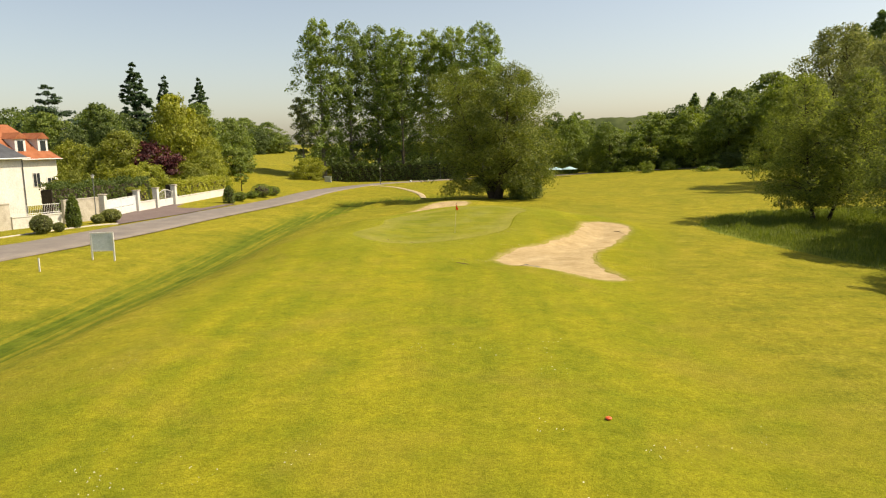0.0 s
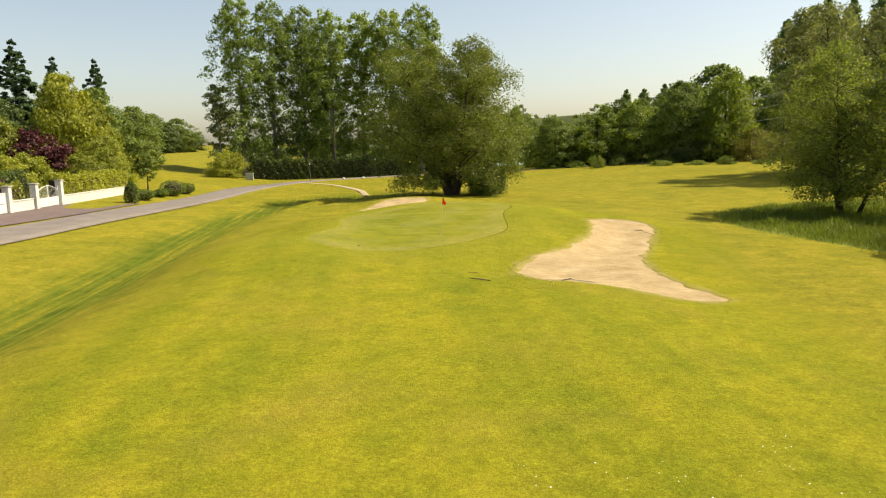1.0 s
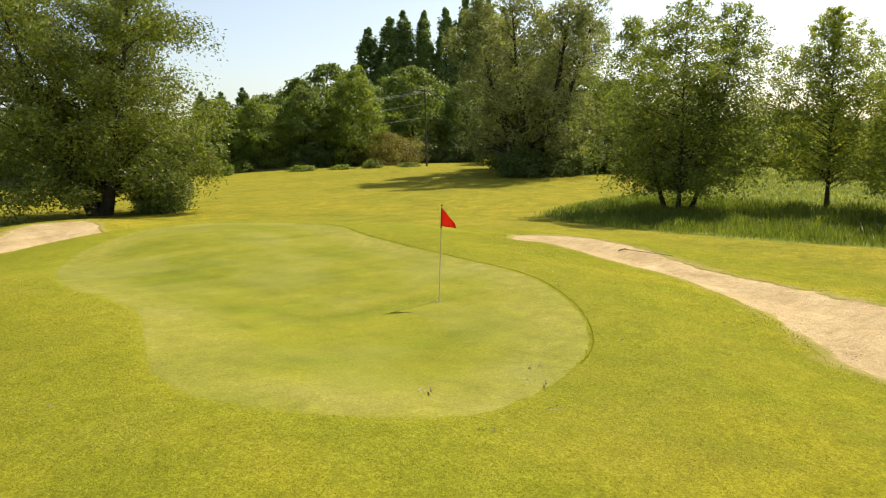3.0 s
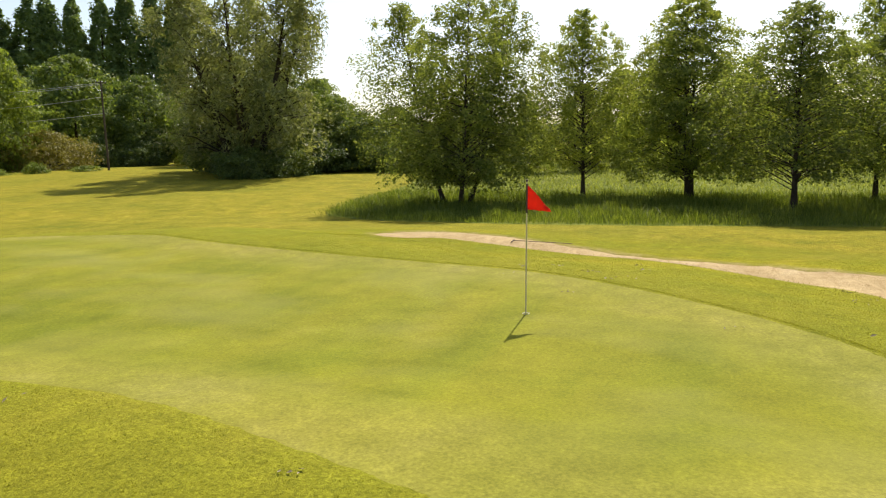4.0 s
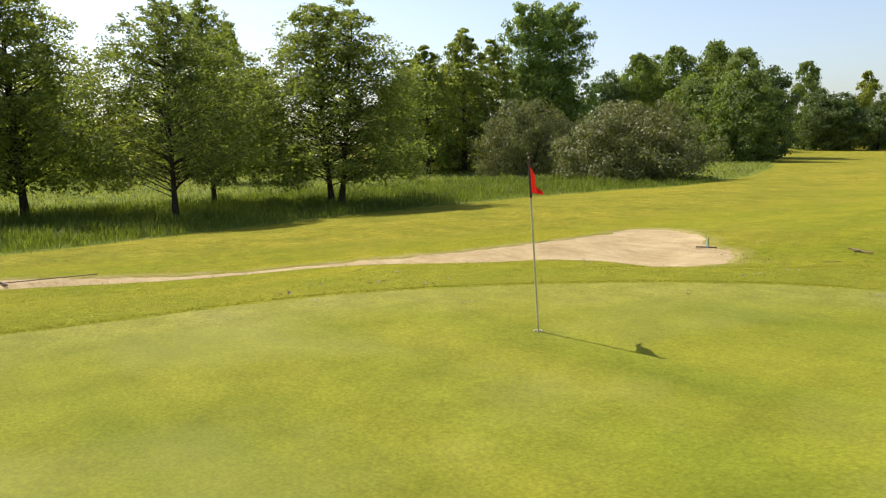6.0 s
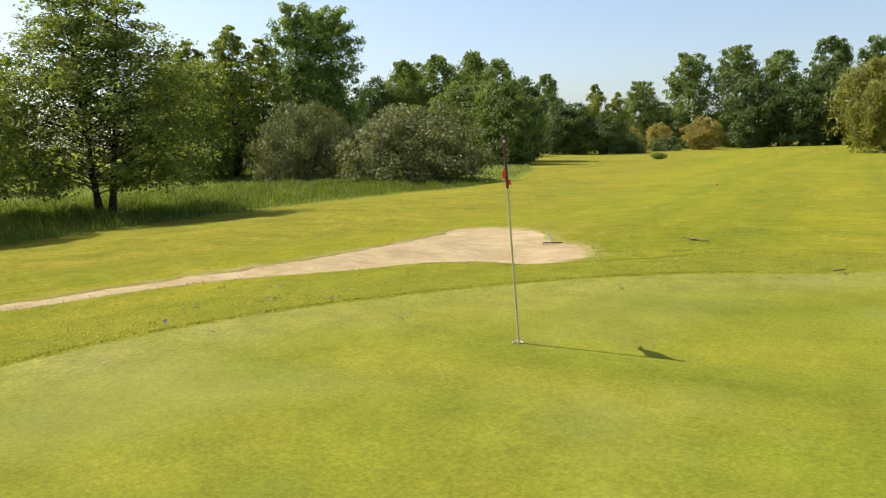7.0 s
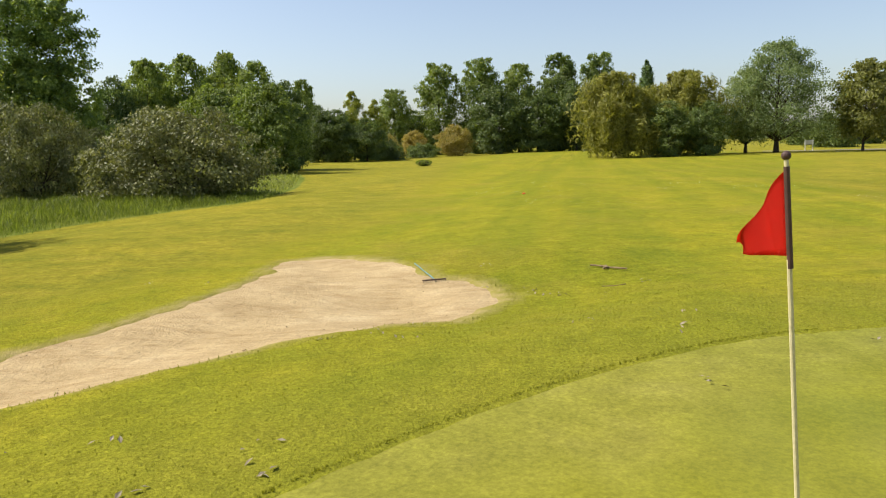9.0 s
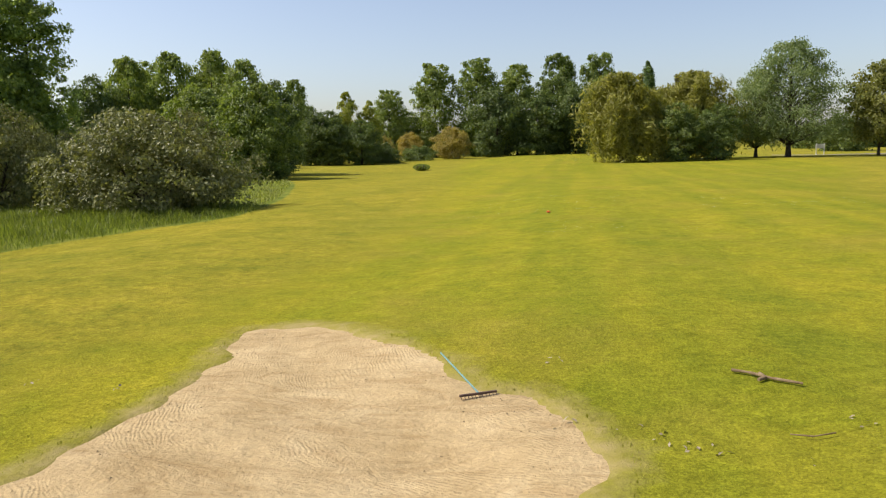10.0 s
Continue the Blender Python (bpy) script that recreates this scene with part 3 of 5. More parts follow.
plant(tree("alder_tree", 11, 13.0, 4.3, "alder", 0.16, 740, 40, 0.098, L_ALDER, lobes=0.20, clump=0.088, hollow=0.12, layer=0.62, bare=0.32, droop=0.25, trunk_r=0.14),
      "slender green alder with a dark trunk in tall grass", "tree", [(41.0, 56.5, 12.2, 4.8), (32.1, 43.5, 10.0, 5.3), (39.3, 38.4, 11.8, 4.7)], ALDERS)
plant(tree("alder_tree", 12, 13.0, 4.3, "alder", 0.13, 1000, 46, 0.098, L_ALDER, stems=2, lean=0.16, lobes=0.20, clump=0.088, hollow=0.12, layer=0.62, bare=0.32, droop=0.25, trunk_r=0.17),
      "full green alder with a dark forked trunk in tall grass", "tree", [(32.9, 33.2, 11.2, 6.5), (39.3, 49.1, 12.2, 5.7)], ALDERS)
plant(tree("alder_tree", 13, 14.0, 5.6, "alder", 0.12, 1380, 50, 0.100, L_ALDER, stems=3, lean=0.46, lobes=0.20, clump=0.075, gap=0.12, hollow=0.12, layer=0.62, bare=0.3, own=0.70, droop=0.35, trunk_r=0.17),
      "broad alder with three leaning dark trunks", "tree", [(34.6, 63.9, 12.8, 7.0)], ALDERS, 40)

# willows
plant(tree("willow_tree", 21, 18.3, 8.3, "willow", 0.07, 440, 260, 0.100, L_WILLOW, stems=4, lean=0.50, trunk_r=0.46, droop=0.8, long=2.4, lobes=0.5, clump=0.105, hollow=0.2, own=0.60, gap=0.03),
      "large round willow with a thick trunk on the lawn", "tree", [(6.2, 94.4, 17.4, 10.6)])
plant(tree("willow_tree", 22, 20.5, 10.0, "willow", 0.12, 560, 105, 0.14, L_GREYW, stems=6, lean=0.62, trunk_r=0.60, droop=1.1, long=3.4, lobes=0.5, clump=0.075, hollow=0.2, gap=0.07, bare=0.8, own=0.46),
      "big grey-green willow with open drooping branches", "tree", [(60.5, 99.5, 22.4, 12.4)])

# tall poplars behind the lane, columnar ones beyond the wood
plant(tree("poplar_tree", 31, 35.0, 5.2, "poplar", 0.12, 350, 44, 0.29, L_POPLAR, bark=M_PALE_BARK, lobes=0.5, clump=0.125, trunk_r=0.42, hollow=0.2, layer=0.9),
      "tall airy poplar behind the clipped hedge", "tree",
      [(-28.2, 154.4, 34.6, 5.6), (-22.5, 158.3, 34.5, 5.8), (-16.8, 162.0, 34.2, 5.6), (-11.0, 159.5, 32.8, 6.0), (-4.8, 162.9, 33.0, 5.8), (1.0, 160.0, 33.0, 5.8), (7.0, 156.9, 33.2, 6.0), (-14.0, 170.0, 30.0, 5.0)], "poplars behind the hedge")
plant(tree("poplar_tree", 33, 21.0, 4.0, "poplar", 0.10, 260, 80, 0.24, L_POPLAR, lobes=0.5, clump=0.16),
      "tall loose-crowned poplar over the sallow bushes", "tree", [(64.4, -18.4, 21.3, 3.9), (62.7, -23.7, 21.4, 4.2)], "poplars over the bushes")
plant(tree("columnar_poplar", 32, 42.0, 3.6, "column", 0.03, 400, 32, 0.42, L_DARKPOP, lobes=0.22, clump=0.24, bare=0.05, hollow=0.5, layer=1.6, long=2.0),
      "dark narrow columnar poplar beyond the wood", "tree",
      [(116.7, 209.4, 39.3, 4.6), (120.9, 206.0, 42.3, 5.0), (124.4, 203.1, 44.1, 4.2), (130.1, 200.8, 44.3, 3.9), (134.5, 196.8, 45.1, 4.3), (140.7, 193.5, 48.1, 4.3), (144.8, 189.2, 48.6, 3.6), (149.6, 187.0, 45.5, 4.0), (89.9, 266.0, 23.9, 3.0), (95.1, 263.8, 23.8, 3.4), (102.8, 262.6, 25.4, 3.4), (-21.2, -200.8, 29.8, 3.3)], "columnar poplars")

# grey sallow bushes in the meadow
plant(tree("sallow_bush", 41, 6.7, 6.0, "bush", 0.02, 420, 75, 0.15, L_SALLOW, stems=4, lean=0.5, trunk_r=0.12, lobes=0.14, clump=0.11, hollow=0.5, bare=0.2),
      "wide rounded grey-green sallow bush at the meadow's edge", "bush", [(30.8, 4.7, 5.5, 6.2), (44.8, 3.4, 6.3, 5.0), (47.5, -6.0, 4.6, 4.0)], "sallow bushes")
plant(tree("brown_bush", 42, 7.0, 7.5, "bush", 0.02, 240, 70, 0.20, L_BROWN, stems=4, lean=0.5, trunk_r=0.12, lobes=0.15, clump=0.13, hollow=0.5, bare=0.15),
      "brownish round bush before the wood", "bush", [(73.8, 147.7, 6.6, 7.4)])

# broad trees: woods and hedgerows round the course
broad_a = tree("broadleaf_tree", 51, 18.0, 7.0, "round", 0.02, 230, 60, 0.34, L_BROAD, lobes=0.26, clump=0.15, bare=0.2)
plant(broad_a, "dense mid-green broadleaf tree at the wood's edge", "tree",
      [(76.3, 170.7, 21.8, 9.9), (90.5, 159.7, 21.0, 10.0), (88.2, 174.5, 19.3, 8.0), (76.2, 182.8, 19.0, 7.0), (95.7, 148.1, 17.0, 7.2), (64.6, 163.7, 17.6, 6.4),
       (96.1, 117.8, 16.3, 7.0), (91.2, 126.0, 20.0, 8.0), (96.7, 111.0, 14.4, 6.0), (64.3, -55.3, 17.9, 5.4), (59.0, -58.2, 18.4, 5.4), (52.4, -56.0, 16.4, 5.2), (68.4, -50.4, 16.8, 4.6), (42.8, -39.5, 11.2, 4.6), (53.8, -46.0, 11.4, 5.5),
       (-94.5, 323.6, 20.7, 9.0), (-101.0, 311.2, 18.5, 8.0), (-85.0, 326.2, 18.6, 8.0), (-56.5, 112.5, 14.6, 5.4), (-75.1, 126.8, 15.3, 7.0), (-67.0, 131.3, 14.6, 6.0), (-64.0, 110.0, 13.2, 5.4), (-48.0, 133.0, 15.5, 6.0), (-44.5, 142.0, 13.0, 5.0), (77.3, 100.4, 12.4, 5.6), (74.6, 94.8, 9.4, 4.6), (77.0, 88.0, 8.0, 5.0)], "trees round the course")
broad_b = tree("broadleaf_tree", 52, 16.0, 6.4, "round", 0.02, 230, 60, 0.32, L_DARK, lobes=0.32, clump=0.16, bare=0.2)
plant(broad_b, "dark green broadleaf tree in the tree line", "tree",
      [(68.1, 181.8, 16.5, 6.2), (64.9, 200.4, 16.4, 7.5), (53.6, 168.8, 10.5, 4.6), (34.0, 178.9, 11.3, 4.6), (26.3, 180.1, 14.3, 5.0), (78.4, 194.4, 18.5, 5.0), (40.5, 172.0, 9.6, 5.0), (95.1, 105.5, 9.9, 5.0), (70.4, -45.5, 14.1, 4.6), (46.9, -53.0, 13.2, 4.0),
       (60.3, -106.9, 12.5, 5.0), (57.7, -107.9, 11.3, 5.9), (50.6, -110.2, 9.1, 5.3), (25.8, -172.9, 20.6, 8.9), (13.9, -175.8, 19.4, 9.0), (1.9, -180.0, 22.1, 8.2), (-8.5, -166.7, 18.7, 6.9), (57.3, -185.9, 14.6, 7.7),
       (-94.8, 302.6, 15.7, 8.0), (-82.7, 337.1, 14.3, 7.0), (-87.3, 315.2, 15.8, 7.5), (-14.2, -78.5, 9.2, 4.4), (-20.9, -80.5, 9.0, 3.8), (-57.6, 105.6, 11.2, 3.4), (-74.8, 149.7, 17.0, 6.0), (-83.3, 133.6, 15.8, 7.0), (-60.0, 126.0, 14.0, 5.4), (69.5, 104.0, 9.5, 4.6), (72.0, 91.0, 7.4, 4.4), (68.0, 110.0, 11.0, 5.0)], "trees round the course")
fresh = tree("broadleaf_tree", 70, 13.0, 5.6, "round", 0.02, 240, 60, 0.26, L_FRESH, lobes=0.24, clump=0.14, bare=0.25)
plant(fresh, "fresh yellow-green broadleaf tree before the darker wood", "tree",
      [(26.5, 160.0, 12.2, 4.8), (35.5, 159.0, 10.6, 5.2), (45.0, 160.5, 12.6, 7.0), (53.5, 158.0, 13.6, 5.8), (60.5, 155.0, 15.0, 6.4), (69.0, 151.5, 19.0, 6.6), (30.5, 170.0, 13.4, 5.0), (98.0, 140.0, 14.0, 6.0), (63.1, -19.5, 14.0, 5.8), (66.3, -5.4, 12.2, 5.4), (56.5, -49.0, 12.4, 5.6), (46.0, -41.0, 11.4, 5.0)], "trees round the course")
broad_c = tree("broadleaf_tree", 53, 24.0, 7.0, "poplar", 0.02, 280, 60, 0.40, L_BROAD, lobes=0.30, clump=0.16, bare=0.2)
plant(broad_c, "tall rounded poplar in the distant tree line", "tree",
      [(46.9, -183.0, 29.0, 7.1), (33.3, -185.2, 30.2, 7.6), (20.4, -183.4, 27.8, 7.0), (7.2, -190.0, 31.1, 7.2), (-5.2, -187.9, 30.7, 6.6), (60.2, -175.0, 20.5, 5.5), (69.6, -119.4, 19.3, 3.8), (75.0, -90.0, 20.2, 5.0), (80.0, -70.0, 19.0, 6.0), (82.0, -100.0, 19.6, 6.0)], "tall trees in the distance")
light = tree("broadleaf_tree", 54, 13.0, 4.6, "alder", 0.04, 260, 60, 0.22, L_YELLOW, lobes=0.25, clump=0.15, bare=0.25)
plant(light, "light yellow-green tree beyond the meadow", "tree",
      [(84.4, 64.3, 10.3, 4.0), (90.4, 52.6, 10.4, 4.6), (100.1, 43.5, 13.3, 5.0), (94.3, 36.1, 11.7, 5.4), (86.0, 21.8, 9.8, 5.0), (105.3, 48.4, 8.8, 6.0), (99.4, 25.6, 8.6, 6.0), (78.8, 69.9, 7.9, 3.6), (57.9, -123.6, 16.4, 4.6), (53.2, -127.1, 14.3, 3.6), (-50.4, 127.6, 16.5, 5.6), (-44.8, 124.3, 13.0, 4.2)], "trees beyond the meadow")
plant(tree("broadleaf_tree", 55, 14.0, 4.0, "alder", 0.05, 330, 44, 0.18, L_ALDER, lobes=0.22, clump=0.14, hollow=0.2, layer=0.45),
      "green alder in the group behind the meadow", "tree",
      [(59.0, 4.5, 13.4, 4.4), (59.2, -1.3, 15.8, 4.8), (59.6, -6.5, 15.0, 4.6), (68.2, -0.2, 13.0, 5.2), (62.6, 26.6, 14.5, 3.2), (88.3, 55.6, 13.3, 4.4), (89.3, 16.0, 12.0, 4.6), (88.4, 10.7, 13.2, 4.6), (83.0, -8.3, 10.3, 5.0), (103.3, 61.4, 14.3, 5.4), (91.9, 98.4, 7.2, 5.4), (87.1, 92.0, 6.2, 4.6), (80.0, 82.0, 6.5, 5.0)], "trees beyond the meadow")
plant(tree("weeping_willow", 56, 13.5, 7.0, "round", 0.20, 260, 110, 0.20, L_GOLD, stems=2, lean=0.3, droop=1.9, long=4.6, lobes=0.45, clump=0.12, trunk_r=0.4),
      "golden-green weeping willow on the fairway's edge", "tree", [(-5.5, -79.7, 14.6, 7.0), (-17.6, -92.5, 15.6, 7.4)], "weeping willows")
plant(tree("broadleaf_tree", 57, 20.0, 11.0, "round", 0.12, 420, 70, 0.24, L_SILVER, lobes=0.34, clump=0.12, trunk_r=0.5),
      "large silvery green poplar with a clear trunk", "tree", [(-35.7, -92.7, 20.2, 9.8), (-31.0, -96.5, 15.4, 6.4)], "big trees on the lawn")
plant(tree("broadleaf_tree", 58, 14.0, 6.0, "round", 0.15, 220, 65, 0.32, L_GOLD, lobes=0.25, clump=0.14),
      "yellow-green lime tree beside the path", "tree", [(-50.6, -92.0, 16.0, 6.4)])
plant(tree("bronze_shrub", 59, 7.0, 5.0, "round", 0.05, 150, 60, 0.24, L_ORANGE, lobes=0.2, clump=0.15),
      "small bronze-leaved tree by the distant pond", "shrub", [(48.4, -152.1, 6.4, 4.3), (36.9, -154.3, 7.7, 5.9), (55.5, -148.0, 5.6, 3.5)], "bronze shrubs")
plant(tree("far_shrub", 60, 8.0, 7.0, "bush", 0.02, 170, 55, 0.34, L_DARK, stems=3, lean=0.4, lobes=0.25, clump=0.17, hollow=0.5, bare=0.1),
      "low dense shrub closing the tree line", "bush",
      [(-62.4, -140.9, 8.0, 6.0), (10.1, 92.5, 2.4, 2.5), (-72.9, -195.4, 7.3, 9.0), (-90.4, -189.4, 8.4, 9.0), (-110.0, -170.0, 8.0, 10.0), (88.0, -60.0, 8.0, 9.0), (75.0, -140.0, 8.0, 9.0), (40.0, -215.0, 9.0, 14.0), (0.0, -215.0, 9.0, 14.0), (-35.0, -215.0, 8.0, 12.0), (105.0, 90.0, 8.0, 10.0), (60.0, 152.0, 4.0, 3.6), (67.0, 156.0, 5.0, 5.0), (84.0, 150.0, 5.5, 5.5), (90.0, 143.0, 5.0, 5.0), (97.0, 134.0, 5.5, 5.5), (95.0, 124.0, 5.0, 5.0), (66.0, 104.0, 4.2, 4.4), (55.5, 97.0, 3.0, 3.6), (60.0, 94.5, 3.0, 3.8), (67.0, 95.0, 4.0, 4.4), (72.0, 87.0, 3.6, 4.4), (-30.0, 182.0, 7.5, 9.0), (-12.0, 184.0, 7.0, 11.0), (6.0, 180.0, 8.0, 11.0), (20.0, 184.0, 11.0, 10.0), (40.0, 163.0, 4.0, 5.0), (50.0, 160.0, 4.0, 5.0), (48.0, -118.0, 3.4, 4.4), (54.0, -136.0, 3.2, 4.6), (44.0, -140.0, 2.6, 4.6), (108.0, 5.0, 8.0, 12.0), (112.0, 35.0, 8.0, 12.0)], "far shrubs")

plant(tree("edge_shrub", 71, 3.0, 2.4, "bush", 0.02, 90, 45, 0.17, L_FRESH, stems=3, lean=0.5, lobes=0.35, clump=0.17, hollow=0.4, bare=0.1),
      "bright green bramble at the wood's edge", "bush",
      [(41.0, 148.0, 2.0, 1.6), (51.0, 140.5, 1.0, 2.2), (56.5, 137.5, 0.9, 2.0), (61.0, 135.0, 1.7, 1.5), (66.0, 131.5, 1.0, 2.0), (47.0, 153.0, 1.8, 1.8), (56.0, 150.0, 1.4, 2.0), (33.0, 157.0, 1.2, 2.4), (38.5, 155.5, 0.9, 2.6)], "edge brambles")

# garden trees behind the white wall
plant(tree("conifer", 61, 25.0, 6.0, "cone", 0.04, 420, 60, 0.28, L_CONIFER, lobes=0.45, clump=0.085, hollow=0.15, flat=0.8, long=2.6, bare=0.3, layer=0.5),
      "tall dark spruce in the garden", "conifer", [(-60.1, 134.5, 24.0, 6.4), (-57.0, 141.5, 22.0, 4.6), (-49.6, 138.8, 21.2, 4.4)], "garden conifers")
plant(tree("cedar", 72, 18.0, 6.5, "alder", 0.10, 220, 70, 0.24, L_CONIFER, lobes=0.4, clump=0.12, hollow=0.2, flat=1.2, layer=0.3, bare=0.6),
      "dark flat-tiered cedar rising above the garden trees", "conifer", [(-68.3, 119.2, 18.6, 6.0)])
plant(tree("purple_tree", 62, 7.5, 3.4, "round", 0.15, 110, 60, 0.22, L_PURPLE, lobes=0.2, clump=0.17), "purple-leaved maple over the garden hedge", "tree", [(-42.6, 98.6, 8.2, 4.0)])
plant(tree("garden_tree", 63, 11.0, 4.2, "round", 0.04, 230, 65, 0.22, L_YELLOW, droop=0.6, lobes=0.25, clump=0.16), "golden-green garden tree behind the hedge", "tree", [(-47.0, 97.5, 9.6, 4.6), (-42.9, 109.1, 15.4, 5.0)], "golden garden trees")
plant(tree("garden_shrub", 64, 6.0, 3.6, "bush", 0.02, 150, 60, 0.18, L_YELLOW, stems=3, lean=0.4, lobes=0.25, clump=0.16, hollow=0.45, bare=0.1), "light green garden shrub above the wall", "bush",
      [(-37.8, 100.3, 5.2, 4.0), (-41.0, 93.0, 5.2, 3.6), (-40.5, 86.0, 5.0, 3.4), (-38.6, 108.0, 6.0, 3.6), (-44.0, 80.0, 4.6, 3.2), (-30.0, 146.0, 4.8, 3.6), (-53.0, 97.0, 8.5, 4.0), (-36.5, 103.0, 7.2, 3.4)], "garden shrubs")
plant(tree("sapling", 65, 5.9, 1.1, "poplar", 0.25, 40, 40, 0.15, L_BROAD, lobes=0.3, clump=0.2), "young staked tree on the verge", "tree", [(-33.0, 108.5, 5.0, 1.2)])
plant(tree("pale_poplar", 66, 17.5, 2.6, "poplar", 0.30, 60, 50, 0.32, L_GREYW, bark=M_PALE_BARK, lobes=0.45, clump=0.22), "pale-barked thin tree beside the poplars", "tree", [(-32.0, 151.7, 17.4, 2.6)])


# ---- clipped hedges ----
def hedge(name, path, height, width, mat, label, count, size=0.13, seed=3):
    """A hedge along a path: a dark twig core and a skin of leaves, uneven on top."""
    rng = np.random.default_rng(seed)
    line = open_curve(path, 0.7)
    tang = np.gradient(line, axis=0)
    side = np.stack([-tang[:, 1], tang[:, 0]], 1) / np.linalg.norm(tang, axis=1)[:, None]
    ground_z = land(line[:, 0], line[:, 1])
    x0, y0, z0 = line[0, 0], line[0, 1], ground_z[0]
    i = rng.uniform(0, len(line) - 1.001, count)
    k, fr = i.astype(int), (i % 1)[:, None]
    c, s, g = line[k] * (1 - fr) + line[k + 1] * fr, side[k], ground_z[k]
    top = height * (1 + 0.06 * np.sin(i * 0.9) + 0.05 * np.sin(i * 2.3 + 1) + 0.05 * np.sin(i * 5.1))
    u, v = rng.uniform(-1, 1, count), rng.uniform(0, 1, count)
    on_top = rng.uniform(0, 1, count) < 0.35
    off = np.where(on_top, u, np.sign(u) * (1 + 0.10 * np.sin(i * 3 + v * 9))) * width / 2
    z = np.where(on_top, top, v * top) + rng.normal(0, 0.09, count)
    pts = np.column_stack([c + s * (off + rng.normal(0, 0.07, count))[:, None], g + np.maximum(z, 0.05)]) - np.array([x0, y0, z0])
    root = thing(name, (x0, y0, z0), label, "hedge")
    verts, faces = [], []
    for p, q, gz in zip(line, side, ground_z):
        for o, h in ((-0.42, -0.05), (-0.42, 0.92 * height), (0.42, 0.92 * height), (0.42, -0.05)):
            verts.append((p[0] + q[0] * o * width - x0, p[1] + q[1] * o * width - y0, gz + h - z0))
    for a in range(len(line) - 1):
        for b in range(3):
            faces.append((a * 4 + b, a * 4 + b + 1, a * 4 + b + 5, a * 4 + b + 4))
    e = 4 * (len(line) - 1)
    faces += [(3, 2, 1, 0), (e, e + 1, e + 2, e + 3)]
    core = new("twig_core", mesh_from("twig_core", verts, faces, M_BARK))
    skin = new("foliage", quads_mesh("foliage", leaves(rng, pts, size, 1.5, 0.1), mat))
    core.parent = skin.parent = root
    return root


hedge("clipped_hedge", [(-25.5, 148.5), (-18.0, 150.0), (-8.0, 152.0), (3.0, 153.5)], 3.6, 3.0, L_DARK, "long dark clipped hedge under the poplars", 14000, 0.24, 4)
hedge("garden_hedge", [(-40.4, 67.6), (-39.6, 71.0), (-38.6, 77.0), (-37.6, 84.0)], 3.2, 1.5, L_DARK, "dark clipped garden hedge behind the wall", 9000, 0.16, 5)
hedge("yellow_hedge", [(-34.8, 84.6), (-34.0, 92.0), (-33.3, 100.0)], 2.6, 1.2, L_LAUREL, "bright yellow-green hedge above the low wall", 11000, 0.15, 6)
hedge("gate_hedge", [(-35.7, 75.6), (-35.2, 78.2)], 2.2, 0.8, L_LAUREL, "short yellow-green hedge between the gates", 1200, 0.14, 7)


# ---- clipped shrubs on the verge ----
def topiary(name, x, y, height, radius, shape, mat, label, count, group=""):
    rng = np.random.default_rng(int(abs(x * 31 + y * 17)))
    root = thing(name, (x, y, level(x, y)), label, "shrub", group)
    v = rng.uniform(0, 1, count)
    a = rng.uniform(0, 2 * np.pi, count)
    prof = {"cone": np.interp(v, [0, 0.08, 0.3, 0.75, 1], [0.75, 0.95, 1.0, 0.7, 0.1]), "ball": np.sqrt(np.clip(1 - (2 * v - 1.0) ** 2, 0.05, 1))}[shape]
    r = radius * prof * (1 + rng.normal(0, 0.06, count))
    skin = new("foliage", quads_mesh("foliage", leaves(rng, np.column_stack([r * np.cos(a), r * np.sin(a), 0.05 + v * height]), 0.13, 1.4, 0.1), mat))
    bm = bmesh.new()
    bmesh.ops.create_icosphere(bm, subdivisions=2, radius=1.0, matrix=Matrix.Translation((0, 0, height * 0.48)) @ Matrix.Diagonal((radius * 0.72, radius * 0.72, height * 0.47, 1)))
    part("twig_core", bm, M_BARK, root)
    skin.parent = root


topiary("cone_topiary", -33.3, 59.2, 2.9, 0.6, "cone", L_BROAD, "tall clipped cone-shaped evergreen on the verge", 2600)
topiary("cone_topiary", -28.4, 87.6, 2.2, 0.75, "cone", L_DARK, "small dark clipped conical evergreen", 1200)
for x, y, h, r in ((-33.7, 54.9, 1.5, 0.8), (-32.2, 63.8, 1.15, 0.85), (-32.9, 62.7, 0.75, 0.55), (-33.0, 56.2, 0.7, 0.4)):
    topiary("ball_shrub", x, y, h, r, "ball", L_GREYW, "rounded grey-green shrub on the grass verge", 1800, "verge shrubs")
for x, y, h, r in ((-28.2, 91.5, 1.1, 0.9), (-28.0, 96.5, 0.9, 0.8), (-27.4, 99.5, 1.8, 1.5), (-26.9, 103.5, 1.3, 1.1)):
    topiary("ball_shrub", x, y, h, r, "ball", L_BROAD, "low rounded green shrub beside the lane", 1000, "verge shrubs")
topiary("reed_clump", 27.2, -65.0, 1.0, 1.3, "ball", L_BROAD, "small clipped clump of reeds on the fairway", 1200)


